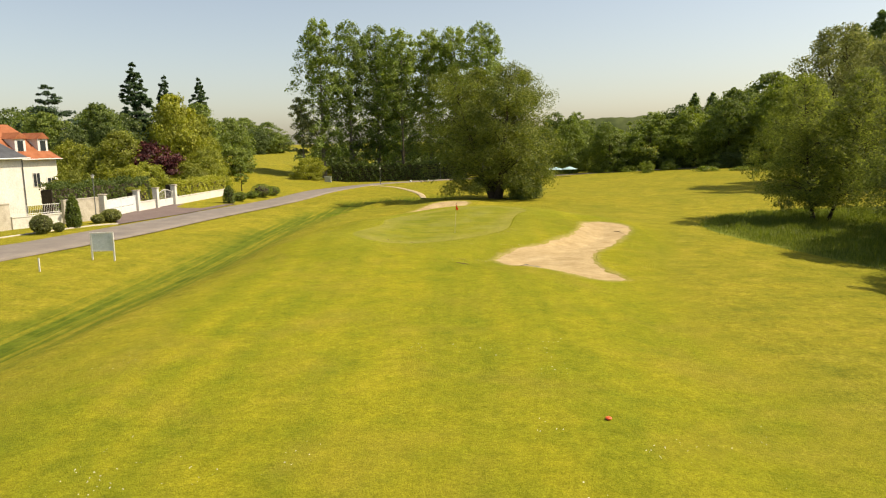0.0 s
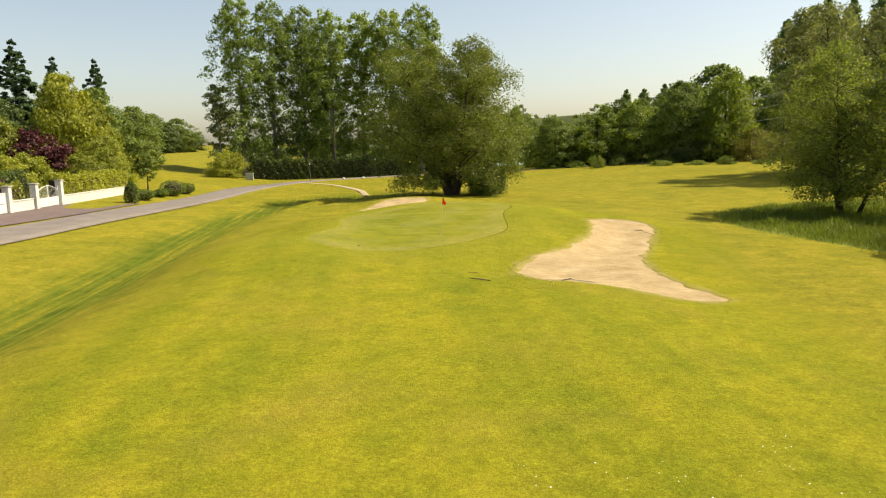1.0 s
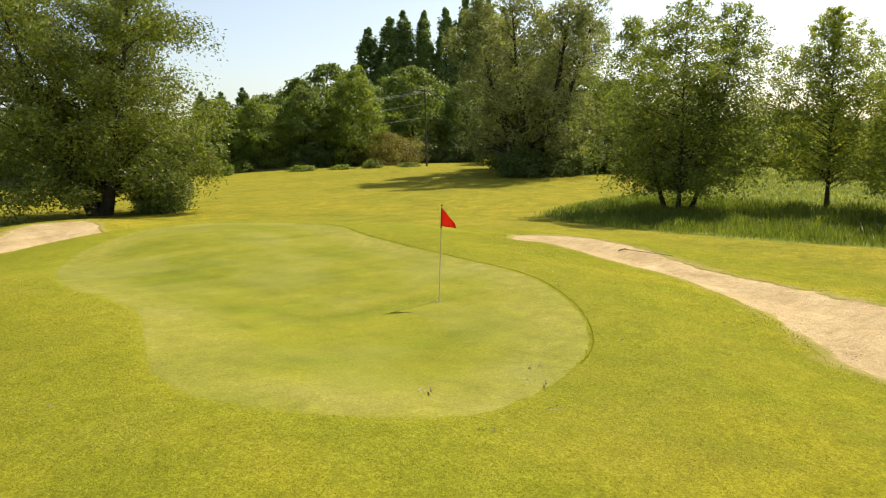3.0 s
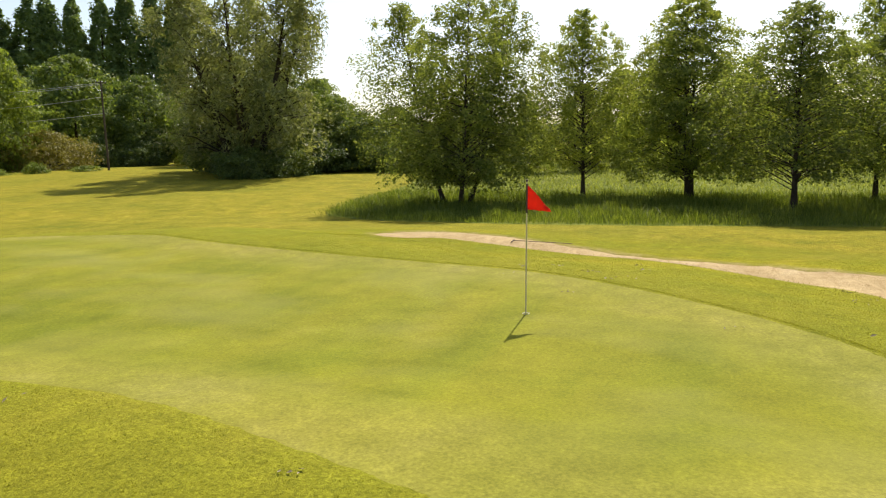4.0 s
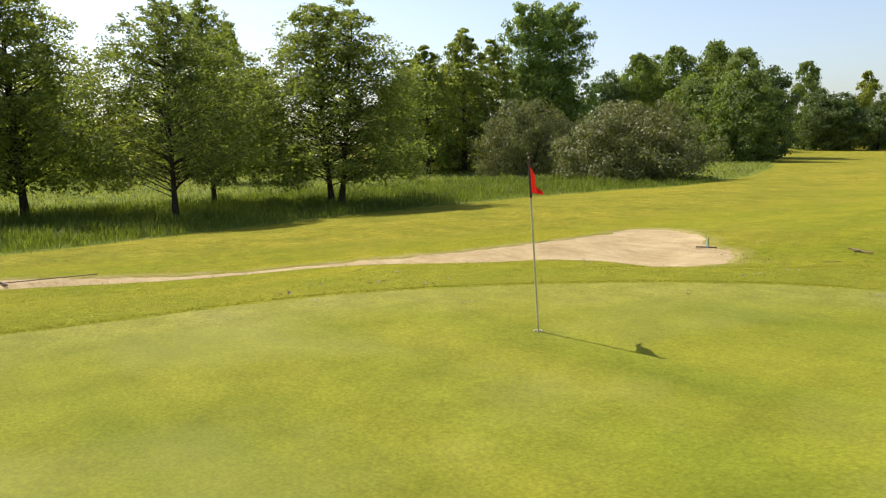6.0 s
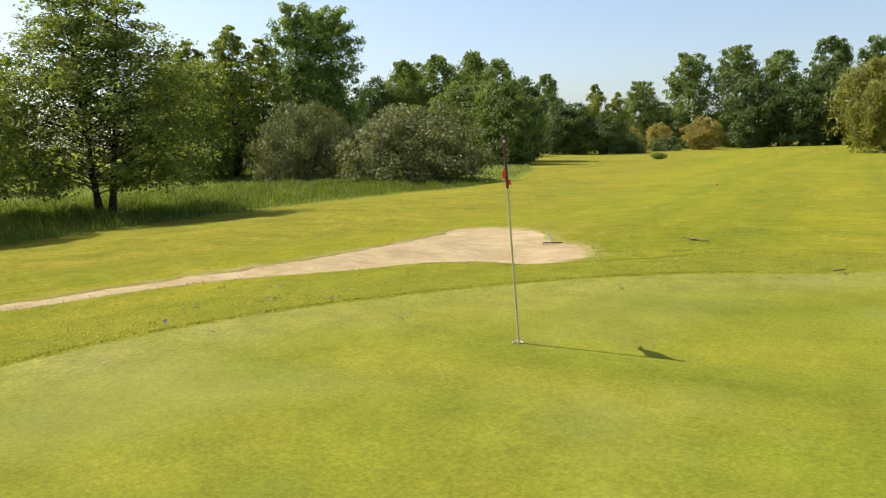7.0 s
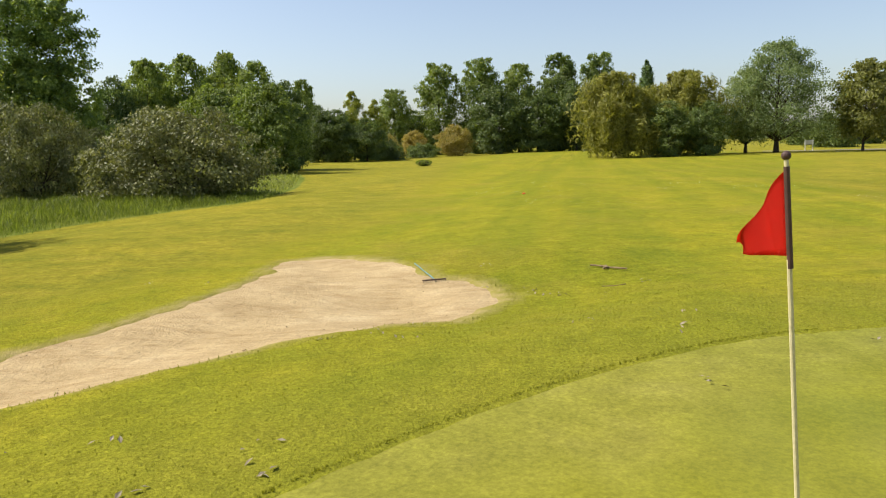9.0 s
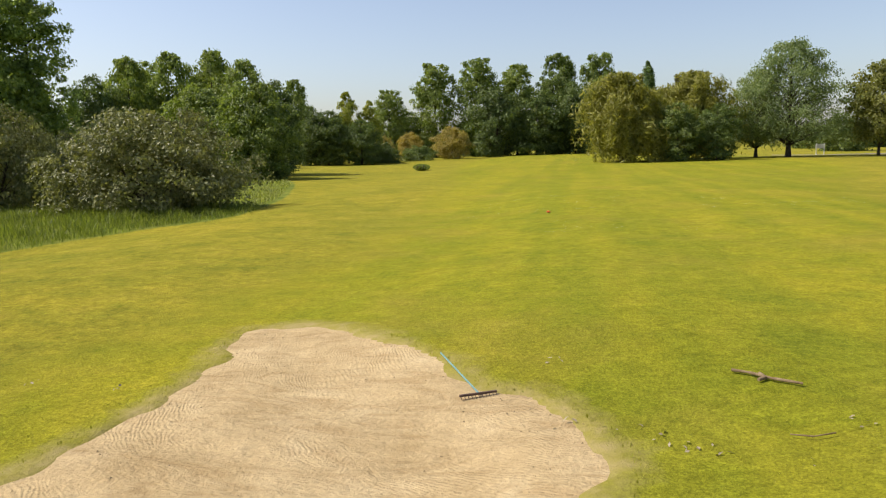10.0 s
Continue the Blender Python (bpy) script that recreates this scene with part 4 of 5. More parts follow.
# ---- grass that stands up ----
def blades(rng, x, y, height, width, lean=0.35):
    n = len(x)
    z = land(x, y)
    a = rng.uniform(0, 2 * np.pi, n)
    d = np.stack([np.cos(a), np.sin(a)], 1)
    h = height * rng.uniform(0.55, 1.25, n)
    tip = np.column_stack([x, y, z]) + np.column_stack([d * (rng.normal(0, lean, n) * h)[:, None], h])
    base = np.column_stack([x, y, z - 0.02])
    mid = base * 0.45 + tip * 0.55 + np.column_stack([np.zeros((n, 2)), 0.06 * h])
    w = np.column_stack([-d[:, 1], d[:, 0], np.zeros(n)]) * (width * rng.uniform(0.6, 1.3, n))[:, None]
    return np.stack([base, mid + w, tip, mid - w], 1)


rng = np.random.default_rng(7)
bx, by = rng.uniform(20, 43, 150000), rng.uniform(4, 74, 150000)
inside = distance_to(MEADOW, bx, by)
tuft = 0.5 + 0.5 * np.sin(bx * 1.3 + 2 * np.sin(by * 0.7)) * np.sin(by * 1.1 + 1.7 * np.sin(bx * 0.5))
ok = (inside < rng.normal(0.0, 0.4, len(bx))) & (rng.uniform(0, 1, len(bx)) < 0.45 + 0.55 * tuft) & (rng.uniform(0, 1, len(bx)) < np.interp(bx, [20, 30, 50], [1.0, 0.9, 0.55]))
bx, by = bx[ok], by[ok]
tall = 0.30 + 0.42 * tuft[ok] * smooth(0.2, 2.0, -inside[ok])
fx, fy = rng.uniform(22, 100, 90000), rng.uniform(-45, 78, 90000)
ok = (distance_to(MEADOW, fx, fy) < -0.5) & ((fx > 37 + 4 * rng.uniform(0, 1, len(fx))) | (fy < 5))
tagged(new("meadow_field", quads_mesh("meadow_field", blades(rng, fx[ok], fy[ok], np.full(ok.sum(), 0.30), 0.04, 0.9), L_FIELD)), "pale seeding grass of the open meadow, toned as sunlit", "grass", kind="stuff")
tagged(new("meadow_grass", quads_mesh("meadow_grass", blades(rng, bx, by, tall, 0.017, 0.6), L_MEADOW)), "tall unmown meadow grass, deep green toned for the alders' shade", "grass", kind="stuff")

k = rng.integers(0, len(GREEN), 20000)
ring = GREEN[k] + (np.roll(GREEN, -1, 0)[k] - GREEN[k]) * rng.uniform(0, 1, (len(k), 1)) + rng.normal(0, 0.05, (len(k), 2))
dr = distance_to(GREEN, ring[:, 0], ring[:, 1])
ring = ring[(dr > 0.0) & (dr < 0.035) & (ring[:, 0] > -1.2) & (ring[:, 1] < 66)]
lip = np.concatenate([c + s for c in (BUNKER, BACK_BUNKER) for s in rng.normal(0, 0.22, (8, 2))])
dl = np.minimum(distance_to(BUNKER, lip[:, 0], lip[:, 1]), distance_to(BACK_BUNKER, lip[:, 0], lip[:, 1]))
lip = lip[(dl > 0.08) & (dl < 0.35)]
edge = np.concatenate([blades(rng, ring[:, 0], ring[:, 1], np.full(len(ring), 0.019), 0.006, 0.5), blades(rng, lip[:, 0], lip[:, 1], np.full(len(lip), 0.045), 0.007, 0.9)])
tagged(new("fringe_grass", quads_mesh("fringe_grass", edge, L_GRASS)), "short coarse grass round the green and bunkers", "grass", kind="stuff")

tx, ty = rng.uniform(-9, 13, 420000), rng.uniform(36, 60, 420000)
dg, db = distance_to(GREEN, tx, ty), distance_to(BUNKER, tx, ty)
bunch = np.sin(tx * 7.3 + 2 * np.sin(ty * 3.1)) * np.sin(ty * 8.1 + 2 * np.sin(tx * 2.7))
ok = (dg > 0.05) & (db > 0.2) & (np.minimum(dg, db) < 3.6) & (rng.uniform(-1.1, 1.0, len(tx)) < bunch)
tx, ty = tx[ok][:50000], ty[ok][:50000]
tagged(new("short_turf", quads_mesh("short_turf", blades(rng, tx, ty, np.full(len(tx), 0.014), 0.007, 1.3), L_TURF)), "short mown grass blades beside the green", "grass", kind="stuff")

# daisies and litter in the turf
M_DAISY = mottled("petals", (0.75, 0.75, 0.70), (0.85, 0.85, 0.80), 4.0, 0.7, 0.2)
M_LITTER = mottled("dry_litter", (0.15, 0.12, 0.075), (0.42, 0.36, 0.26), 9.0, 0.95, 0.1)
cx, cy = rng.uniform(-14, 8, 34), rng.uniform(4, 22, 34)
px, py = np.repeat(cx, 9) + rng.normal(0, 0.45, 306), np.repeat(cy, 9) + rng.normal(0, 0.45, 306)
tagged(new("daisies", quads_mesh("daisies", leaves(rng, np.column_stack([px, py, land(px, py) + 0.03]), 0.028, 1.0, 4.0), M_DAISY)), "small white daisies scattered in the fairway", "flowers", kind="stuff")
spots = np.array([(0.1, 44.0), (1.5, 44.5), (5.0, 45.0), (3.8, 44.9), (4.4, 44.5), (-2.3, 44.9), (-2.5, 45.0), (-1.7, 45.4), (-4.2, 45.3), (-6.8, 46.8), (-8.3, 47.8), (-6.6, 50.2), (-5.9, 53.9), (-3.1, 43.9), (-4.4, 43.8), (5.5, 49.0), (4.5, 50.0), (4.1, 49.0), (4.5, 49.8), (5.2, 50.8), (4.9, 51.5), (3.8, 51.6), (2.3, 49.9), (4.0, 43.6), (1.2, 41.0), (0.3, 45.0), (3.8, 49.4), (0.4, 47.0), (6.3, 49.1), (3.5, 39.9), (3.7, 37.7), (2.8, 40.0), (2.5, 40.2), (1.9, 40.6), (0.4, 40.0), (10.1, 38.9), (11.7, 38.6), (2.3, 40.5)])
amount = rng.integers(2, 7, len(spots))
lx, ly = np.repeat(spots[:, 0], amount), np.repeat(spots[:, 1], amount)
lx, ly = lx + rng.normal(0, 0.10, len(lx)), ly + rng.normal(0, 0.10, len(ly))
tagged(new("leaf_litter", quads_mesh("leaf_litter", leaves(rng, np.column_stack([lx, ly, outside_level(lx, ly) + 0.018]), 0.034, 2.2, 1.5), M_LITTER)), "scattered dry leaf and bark litter on the turf", "litter", kind="stuff")

# clods and tufts in the sand
M_CLOD = mottled("damp_clods", (0.22, 0.16, 0.09), (0.36, 0.27, 0.16), 14.0, 0.95, 0.1, 60.0)
qx, qy = rng.uniform(3, 15, 2600), rng.uniform(35, 60, 2600)
dq = distance_to(BUNKER, qx, qy)
keep = (dq < -0.15) & (rng.uniform(0, 1, len(qx)) < np.interp(dq, [-2.0, -0.9, -0.15], [0.10, 0.2, 0.85]))
qx, qy = qx[keep], qy[keep]
base = np.column_stack([qx, qy, sand_level(BUNKER)(qx, qy) + 0.004])
r = rng.uniform(0.007, 0.020, len(qx))[:, None]
ring_of = [base + np.column_stack([np.cos(a) * np.ones(len(qx)), np.sin(a) * np.ones(len(qx)), np.zeros(len(qx))]) * r * rng.uniform(0.7, 1.3, (len(qx), 1)) for a in np.arange(4) * math.pi / 2 + 0.4]
peak = base + np.column_stack([rng.normal(0, 0.002, (len(qx), 2)), r[:, 0] * 0.9])
clod_faces = np.concatenate([np.stack([ring_of[k], ring_of[(k + 1) % 4], peak, peak], 1) for k in range(4)])
tagged(new("sand_clods", quads_mesh("sand_clods", clod_faces, M_CLOD)), "small damp clods scattered over the bunker sand", "clods", kind="stuff")

# ---- flag, rakes and sticks on and round the green ----
M_POLE = mottled("cream_paint", (0.62, 0.54, 0.30), (0.74, 0.66, 0.42), 6.0, 0.4, 0.5, 40.0)
M_SLEEVE = mottled("dark_sleeve", (0.05, 0.025, 0.02), (0.10, 0.05, 0.04), 12.0, 0.6, 0.4)
M_FLAG = leafy("red_cloth", (0.62, 0.026, 0.018), (0.70, 0.038, 0.024), 0.35, 0.7, 0.02)
M_WHITE = mottled("white_paint", (0.70, 0.69, 0.65), (0.82, 0.81, 0.77), 1.2, 0.55, 0.4, 9.0)
M_TURQ = mottled("turquoise_handle", (0.10, 0.26, 0.27), (0.18, 0.38, 0.38), 5.0, 0.45, 0.5, 30.0)
M_RAKE = mottled("rusty_iron", (0.09, 0.055, 0.04), (0.18, 0.11, 0.08), 14.0, 0.7, 0.4, 60.0)
M_STICK = mottled("weathered_wood", (0.16, 0.11, 0.06), (0.30, 0.22, 0.13), 8.0, 0.9, 0.2, 40.0, 0.004)
M_RED = mottled("red_plastic", (0.70, 0.09, 0.02), (0.80, 0.13, 0.03), 5.0, 0.35, 0.5)

flag = thing("flagstick", (0.51, 50.3, level(0.51, 50.3) + 0.0), "cream golf flagstick with a drooping red flag in the hole", "flag")
part("pole", rod(rod(bmesh.new(), (0, 0, -0.08), (0.125, 0.0, 1.62), 0.013, 0.012), (0.125, 0, 1.62), (0.165, 0, 2.18), 0.012, 0.011), M_POLE, flag)
part("sleeve", rod(bmesh.new(), (0.125, 0, 1.66), (0.162, 0, 2.14), 0.0145, 0.014), M_SLEEVE, flag, "dark sleeve that holds the flag")
bm = bmesh.new()
bmesh.ops.create_uvsphere(bm, u_segments=10, v_segments=8, radius=0.022, matrix=Matrix.Translation((0.166, 0, 2.19)))
part("knob", bm, M_SLEEVE, flag)
bm = bmesh.new()
rows = []
for i in range(13):
    u = i / 12
    row = []
    for j in range(11):
        v = j / 10
        out = 0.40 * u * (0.82 + 0.18 * v)
        fold = 0.035 * math.sin(9 * u + 2.2 * v) * u
        drop = 0.38 * u ** 1.2 * (1 - 0.25 * v)
        row.append(bm.verts.new((0.170 - 0.035 * v + 0.38 * out + fold * 0.9, -0.925 * out + fold * 0.33, 2.12 - 0.40 * v * (1 - 0.12 * u) - drop * (1 - v) - 0.10 * u * v)))
    rows.append(row)
for a, b in zip(rows, rows[1:]):
    for j in range(10):
        bm.faces.new((a[j], b[j], b[j + 1], a[j + 1]))
for f in bm.faces:
    f.smooth = True
bmesh.ops.solidify(bm, geom=bm.faces[:], thickness=0.003)
part("flag_cloth", bm, M_FLAG, flag, "sagging red nylon flag")
cup = thing("hole_cup", (0.53, 50.3, level(0.51, 50.3) - 0.012), "white rim of the golf hole cup", "cup")
bm = bmesh.new()
inner = [bm.verts.new((0.054 * math.cos(a), 0.054 * math.sin(a), 0.0)) for a in np.linspace(0, 2 * np.pi, 20, endpoint=False)]
outer = [bm.verts.new((0.060 * math.cos(a), 0.060 * math.sin(a), 0.002)) for a in np.linspace(0, 2 * np.pi, 20, endpoint=False)]
low = [bm.verts.new((0.054 * math.cos(a), 0.054 * math.sin(a), -0.07)) for a in np.linspace(0, 2 * np.pi, 20, endpoint=False)]
for k in range(20):
    n = (k + 1) % 20
    bm.faces.new((inner[k], outer[k], outer[n], inner[n]))
    bm.faces.new((low[k], inner[k], inner[n], low[n]))
part("rim", bm, M_WHITE, cup)


def rake(head, end, handle_mat, label):
    """A bunker rake that lies on the sand: the head's middle and the handle's end are given."""
    hx, hy = head
    ang = math.degrees(math.atan2(end[1] - hy, end[0] - hx))
    length = math.hypot(end[0] - hx, end[1] - hy)
    z = max(sand_level(BUNKER)(np.array([hx]), np.array([hy]))[0], level(hx, hy)) + 0.03
    ze = max(sand_level(BUNKER)(np.array([end[0]]), np.array([end[1]]))[0], level(*end)) + 0.03
    ze = min(ze, z + 0.12)
    root = thing("bunker_rake", (hx, hy, z), label, "rake", "bunker rakes", ang)
    part("handle", rod(bmesh.new(), (0, 0, 0.03), (length, 0, ze - z + 0.02), 0.012, 0.011), handle_mat, root)
    bar = box(bmesh.new(), -0.015, 0.015, -0.27, 0.27, 0.0, 0.032, 0.005)
    part("head_bar", bar, M_RAKE, root)
    for k in range(11):
        y = -0.25 + 0.05 * k
        part("tine", rod(bmesh.new(), (0, y, 0.02), (-0.055, y, -0.03), 0.007, 0.004, 6), M_RAKE, root)


rake((4.68, 38.92), (5.45, 37.48), M_TURQ, "bunker rake with a turquoise handle lying on the sand")
rake((13.62, 54.15), (13.83, 52.07), M_RAKE, "dark bunker rake lying along the sand")


def stick(points, r, label):
    base = points[0]
    root = thing("fallen_stick", (base[0], base[1], level(*base)), label, "stick", "fallen sticks")
    bm = bmesh.new()
    for a, b in zip(points, points[1:]):
        rod(bm, (a[0] - base[0], a[1] - base[1], level(*a) - level(*base) + 0.045), (b[0] - base[0], b[1] - base[1], level(*b) - level(*base) + 0.045), r, r * 0.75, 7)
    part("wood", bm, M_STICK, root)


stick([(1.33, 38.25), (1.14, 38.36), (0.90, 38.60), (0.60, 38.80)], 0.022, "grey fallen stick on the mown turf")
stick([(1.02, 38.42), (0.98, 38.55), (1.08, 38.62)], 0.03, "short knotted twig on the mown turf")
stick([(0.72, 40.3), (0.95, 40.35), (1.15, 40.25)], 0.009, "thin brown twig in the short grass")
stick([(-4.0, 45.4), (-4.12, 45.25)], 0.014, "small bark piece on the green")
stick([(-2.3, 44.75), (-2.45, 44.62)], 0.014, "small pale bark piece at the green's edge")
marker = thing("tee_marker", (4.5, 14.6, level(4.5, 14.6)), "small red distance marker in the fairway", "marker")
bm = bmesh.new()
bmesh.ops.create_uvsphere(bm, u_segments=16, v_segments=8, radius=0.09, matrix=Matrix.Translation((0, 0, 0.045)) @ Matrix.Diagonal((1, 1, 0.5, 1)))
part("cap", bm, M_RED, marker)


# ---- notice board and posts by the lane ----
# Blue-grey board, its tone lightened to hold the white-blue reflection of the sky.
M_GREYBOARD = mottled("sky_tinted_board", (0.56, 0.63, 0.68), (0.68, 0.74, 0.78), 1.5, 0.6, 0.4, 12.0)
board = thing("notice_board", (-23.75, 45.0, level(-23.75, 45.0)), "white-framed notice board, blue-grey back paled by painted sky reflection", "sign", "", 8)
for x in (-0.72, 0.72):
    part("post", box(bmesh.new(), x - 0.05, x + 0.05, -0.05, 0.05, -0.2, 1.95, 0.008), M_WHITE, board)
part("panel", box(bmesh.new(), -0.66, 0.66, -0.02, 0.02, 0.72, 1.86, 0.004), M_GREYBOARD, board, "pale blue-grey back panel with sky reflection in its colour")
for z0, z1 in ((0.64, 0.72), (1.86, 1.95)):
    part("rail", box(bmesh.new(), -0.67, 0.67, -0.035, 0.035, z0, z1, 0.006), M_WHITE, board)
peg = thing("marker_post", (-25.3, 40.0, level(-25.3, 40.0)), "thin white wooden marker post in the grass", "post")
part("stake", box(bmesh.new(), -0.04, 0.04, -0.04, 0.04, -0.2, 0.85, 0.01), M_WHITE, peg)

# ---- drive, wall, gates ----
M_STONE = mottled("pale_stone", (0.42, 0.37, 0.29), (0.60, 0.55, 0.45), 1.4, 0.9, 0.2, 10.0, 0.01)
M_RENDER = mottled("white_render", (0.66, 0.63, 0.56), (0.78, 0.75, 0.68), 0.8, 0.9, 0.2, 7.0, 0.004)
drive = [(-30.6, 62.0), (-34.5, 67.5), (-34.6, 74.8), (-33.9, 84.0), (-27.4, 87.0)]
v = [(x, y, level(x, y) + 0.05) for x, y in drive] + [(-28.5, 74.0, level(-28.5, 74.0) + 0.07), (-31.5, 74.5, level(-31.5, 74.5) + 0.06)]
tagged(new("driveway", mesh_from("driveway", v, [(0, 5, 6, 1), (1, 6, 2), (2, 6, 3), (3, 6, 5, 4)], M_DRIVE)), "reddish asphalt forecourt before the gates", "driveway", kind="structure")


def run(name, a, b, height, thick, mat, label, cap=None, category="wall", panel_joints=0):
    """A straight wall from a to b, with a coping of its own."""
    ang, length = math.degrees(math.atan2(b[1] - a[1], b[0] - a[0])), math.hypot(b[0] - a[0], b[1] - a[1])
    z = min(level(*a), level(*b))
    root = thing(name, (a[0], a[1], z), label, category, "garden walls", ang)
    part("wall_body", box(bmesh.new(), 0, length, -thick / 2, thick / 2, -0.3, height, 0.015), mat, root)
    part("coping", box(bmesh.new(), -0.02, length + 0.02, -thick / 2 - 0.05, thick / 2 + 0.05, height + 0.002, height + 0.09, 0.015), cap or mat, root)
    return root, length


def pillar(x, y, height):
    root = thing("gate_pillar", (x, y, level(x, y)), "white rendered gate pillar with a stone cap", "pillar", "gate pillars", 90)
    part("shaft", box(bmesh.new(), -0.28, 0.28, -0.28, 0.28, -0.2, height, 0.02), M_RENDER, root)
    part("cap", box(bmesh.new(), -0.36, 0.36, -0.36, 0.36, height + 0.002, height + 0.12, 0.04), M_STONE, root, "pale stone cap")


run("garden_wall", (-41.0, 50.0), (-38.7, 58.6), 2.25, 0.3, M_STONE, "pale stone garden wall by the lane")
root, length = run("fence_wall", (-38.65, 58.8), (-36.3, 62.6), 1.0, 0.3, M_RENDER, "low pale wall topped with white railings", None, "wall")
rails = thing("railing", (-38.65, 58.8, level(-38.65, 58.8) + 1.09), "white metal railing on the low wall", "railing", "", math.degrees(math.atan2(3.8, 2.35)))
for z in (0.12, 0.85):
    part("rail", box(bmesh.new(), 0.05, length - 0.05, -0.02, 0.02, z, z + 0.05, 0.004), M_WHITE, rails)
for k in range(int(length / 0.16)):
    part("bar", rod(bmesh.new(), (0.12 + 0.16 * k, 0, 0.0), (0.12 + 0.16 * k, 0, 0.95), 0.012, sides=6), M_WHITE, rails)
run("stone_wall", (-36.2, 62.8), (-34.7, 66.4), 2.15, 0.35, M_STONE, "tall beige stone wall beside the gate")
for x, y, h in ((-34.4, 66.9, 2.35), (-34.6, 74.9, 2.25), (-34.1, 78.8, 2.25), (-33.8, 83.4, 2.35)):
    pillar(x, y, h)
run("garden_wall", (-34.55, 75.3), (-34.15, 78.4), 0.95, 0.25, M_RENDER, "low white wall under a hedge between gates")
run("garden_wall", (-33.75, 83.8), (-32.5, 99.5), 0.85, 0.25, M_RENDER, "long low white rendered wall under a hedge")


def gate(a, b, height, arched, label):
    ang, length = math.degrees(math.atan2(b[1] - a[1], b[0] - a[0])), math.hypot(b[0] - a[0], b[1] - a[1])
    root = thing("gate", (a[0], a[1], level(*a) + 0.06), label, "gate", "white gates", ang)
    for x in (0.0, length / 2 - 0.05, length / 2 + 0.01, length - 0.06):
        part("stile", box(bmesh.new(), x, x + 0.06, -0.03, 0.03, 0.0, height, 0.005), M_WHITE, root)
    part("lower_panel", box(bmesh.new(), 0.06, length - 0.06, -0.015, 0.015, 0.03, height * 0.45, 0.003), M_WHITE, root)
    if not arched:
        part("upper_panel", box(bmesh.new(), 0.06, length - 0.06, -0.012, 0.012, height * 0.47, height * 0.93, 0.003), M_GREYBOARD, root, "grey upper sheet")
        part("top_rail", box(bmesh.new(), 0, length, -0.035, 0.035, height * 0.94, height, 0.006), M_WHITE, root)
        return
    n = max(6, int(length / 0.22))
    top = lambda x: height * (0.78 + 0.25 * math.sin(math.pi * x / length))
    for k in range(1, n):
        x = length * k / n
        part("bar", rod(bmesh.new(), (x, 0, height * 0.42), (x, 0, top(x)), 0.014, sides=6), M_WHITE, root)
    bm = bmesh.new()
    for k in range(n):
        x0, x1 = length * k / n, length * (k + 1) / n
        rod(bm, (x0, 0, top(x0)), (x1, 0, top(x1)), 0.035, sides=6)
    part("arched_rail", bm, M_WHITE, root)


gate((-34.42, 67.25), (-34.58, 74.55), 1.75, False, "wide closed white sliding gate with a grey sheet")
gate((-34.05, 79.15), (-33.83, 83.05), 1.9, True, "white arched wrought gate with open bars")

# ---- lamp posts, box, pole ----
M_METAL = mottled("painted_metal", (0.10, 0.11, 0.11), (0.18, 0.19, 0.19), 3.0, 0.5, 0.5, 20.0)
M_LAMP = mottled("lamp_glass", (0.62, 0.62, 0.60), (0.75, 0.75, 0.72), 3.0, 0.3, 0.5)
M_POLEWOOD = mottled("creosoted_wood", (0.07, 0.055, 0.04), (0.14, 0.11, 0.08), 2.0, 0.9, 0.2, 14.0, 0.01)


def lamp_post(x, y, height, label):
    root = thing("lamp_post", (x, y, level(x, y)), label, "lamp", "lamp posts")
    part("post", rod(rod(bmesh.new(), (0, 0, -0.2), (0, 0, 0.5), 0.075), (0, 0, 0.5), (0, 0, height), 0.05, 0.035), M_METAL, root)
    bm = bmesh.new()
    bmesh.ops.create_cone(bm, cap_ends=True, segments=14, radius1=0.09, radius2=0.17, depth=0.26, matrix=Matrix.Translation((0, 0, height + 0.15)))
    part("lantern", bm, M_LAMP, root, "pale lantern head")
    bm = bmesh.new()
    bmesh.ops.create_cone(bm, cap_ends=True, segments=14, radius1=0.21, radius2=0.05, depth=0.10, matrix=Matrix.Translation((0, 0, height + 0.332)))
    part("hood", bm, M_METAL, root)


lamp_post(-33.0, 62.6, 4.2, "slim dark lamp post by the wall")
lamp_post(-14.0, 136.0, 2.9, "short garden lamp post by the lane")
lamp_post(-2.6, 150.6, 3.2, "short garden lamp post under the trees")


def wood_pole(x, y, top, arm, label):
    z = level(x, y)
    root = thing("utility_pole", (x, y, z), label, "pole", "utility poles")
    part("shaft", rod(bmesh.new(), (0, 0, -0.4), (0, 0, top - z), 0.17, 0.11, 10), M_POLEWOOD, root)
    if arm:
        part("cross_arm", box(bmesh.new(), -0.95, 0.95, -0.06, 0.06, top - z - 0.35, top - z - 0.2, 0.01), M_POLEWOOD, root)
        for k in (-0.85, -0.3, 0.3, 0.85):
            part("insulator", rod(bmesh.new(), (k, 0, top - z - 0.2), (k, 0, top - z - 0.02), 0.05, 0.03, 8), M_WHITE, root)


wood_pole(68.6, 129.8, 12.9, True, "dark wooden utility pole with a cross arm")
wood_pole(-10.4, 151.5, 10.5, False, "thin bare wooden pole beside the hedge")
M_WIRE = mottled("grey_cable", (0.30, 0.30, 0.29), (0.45, 0.45, 0.43), 1.0, 0.5, 0.5)
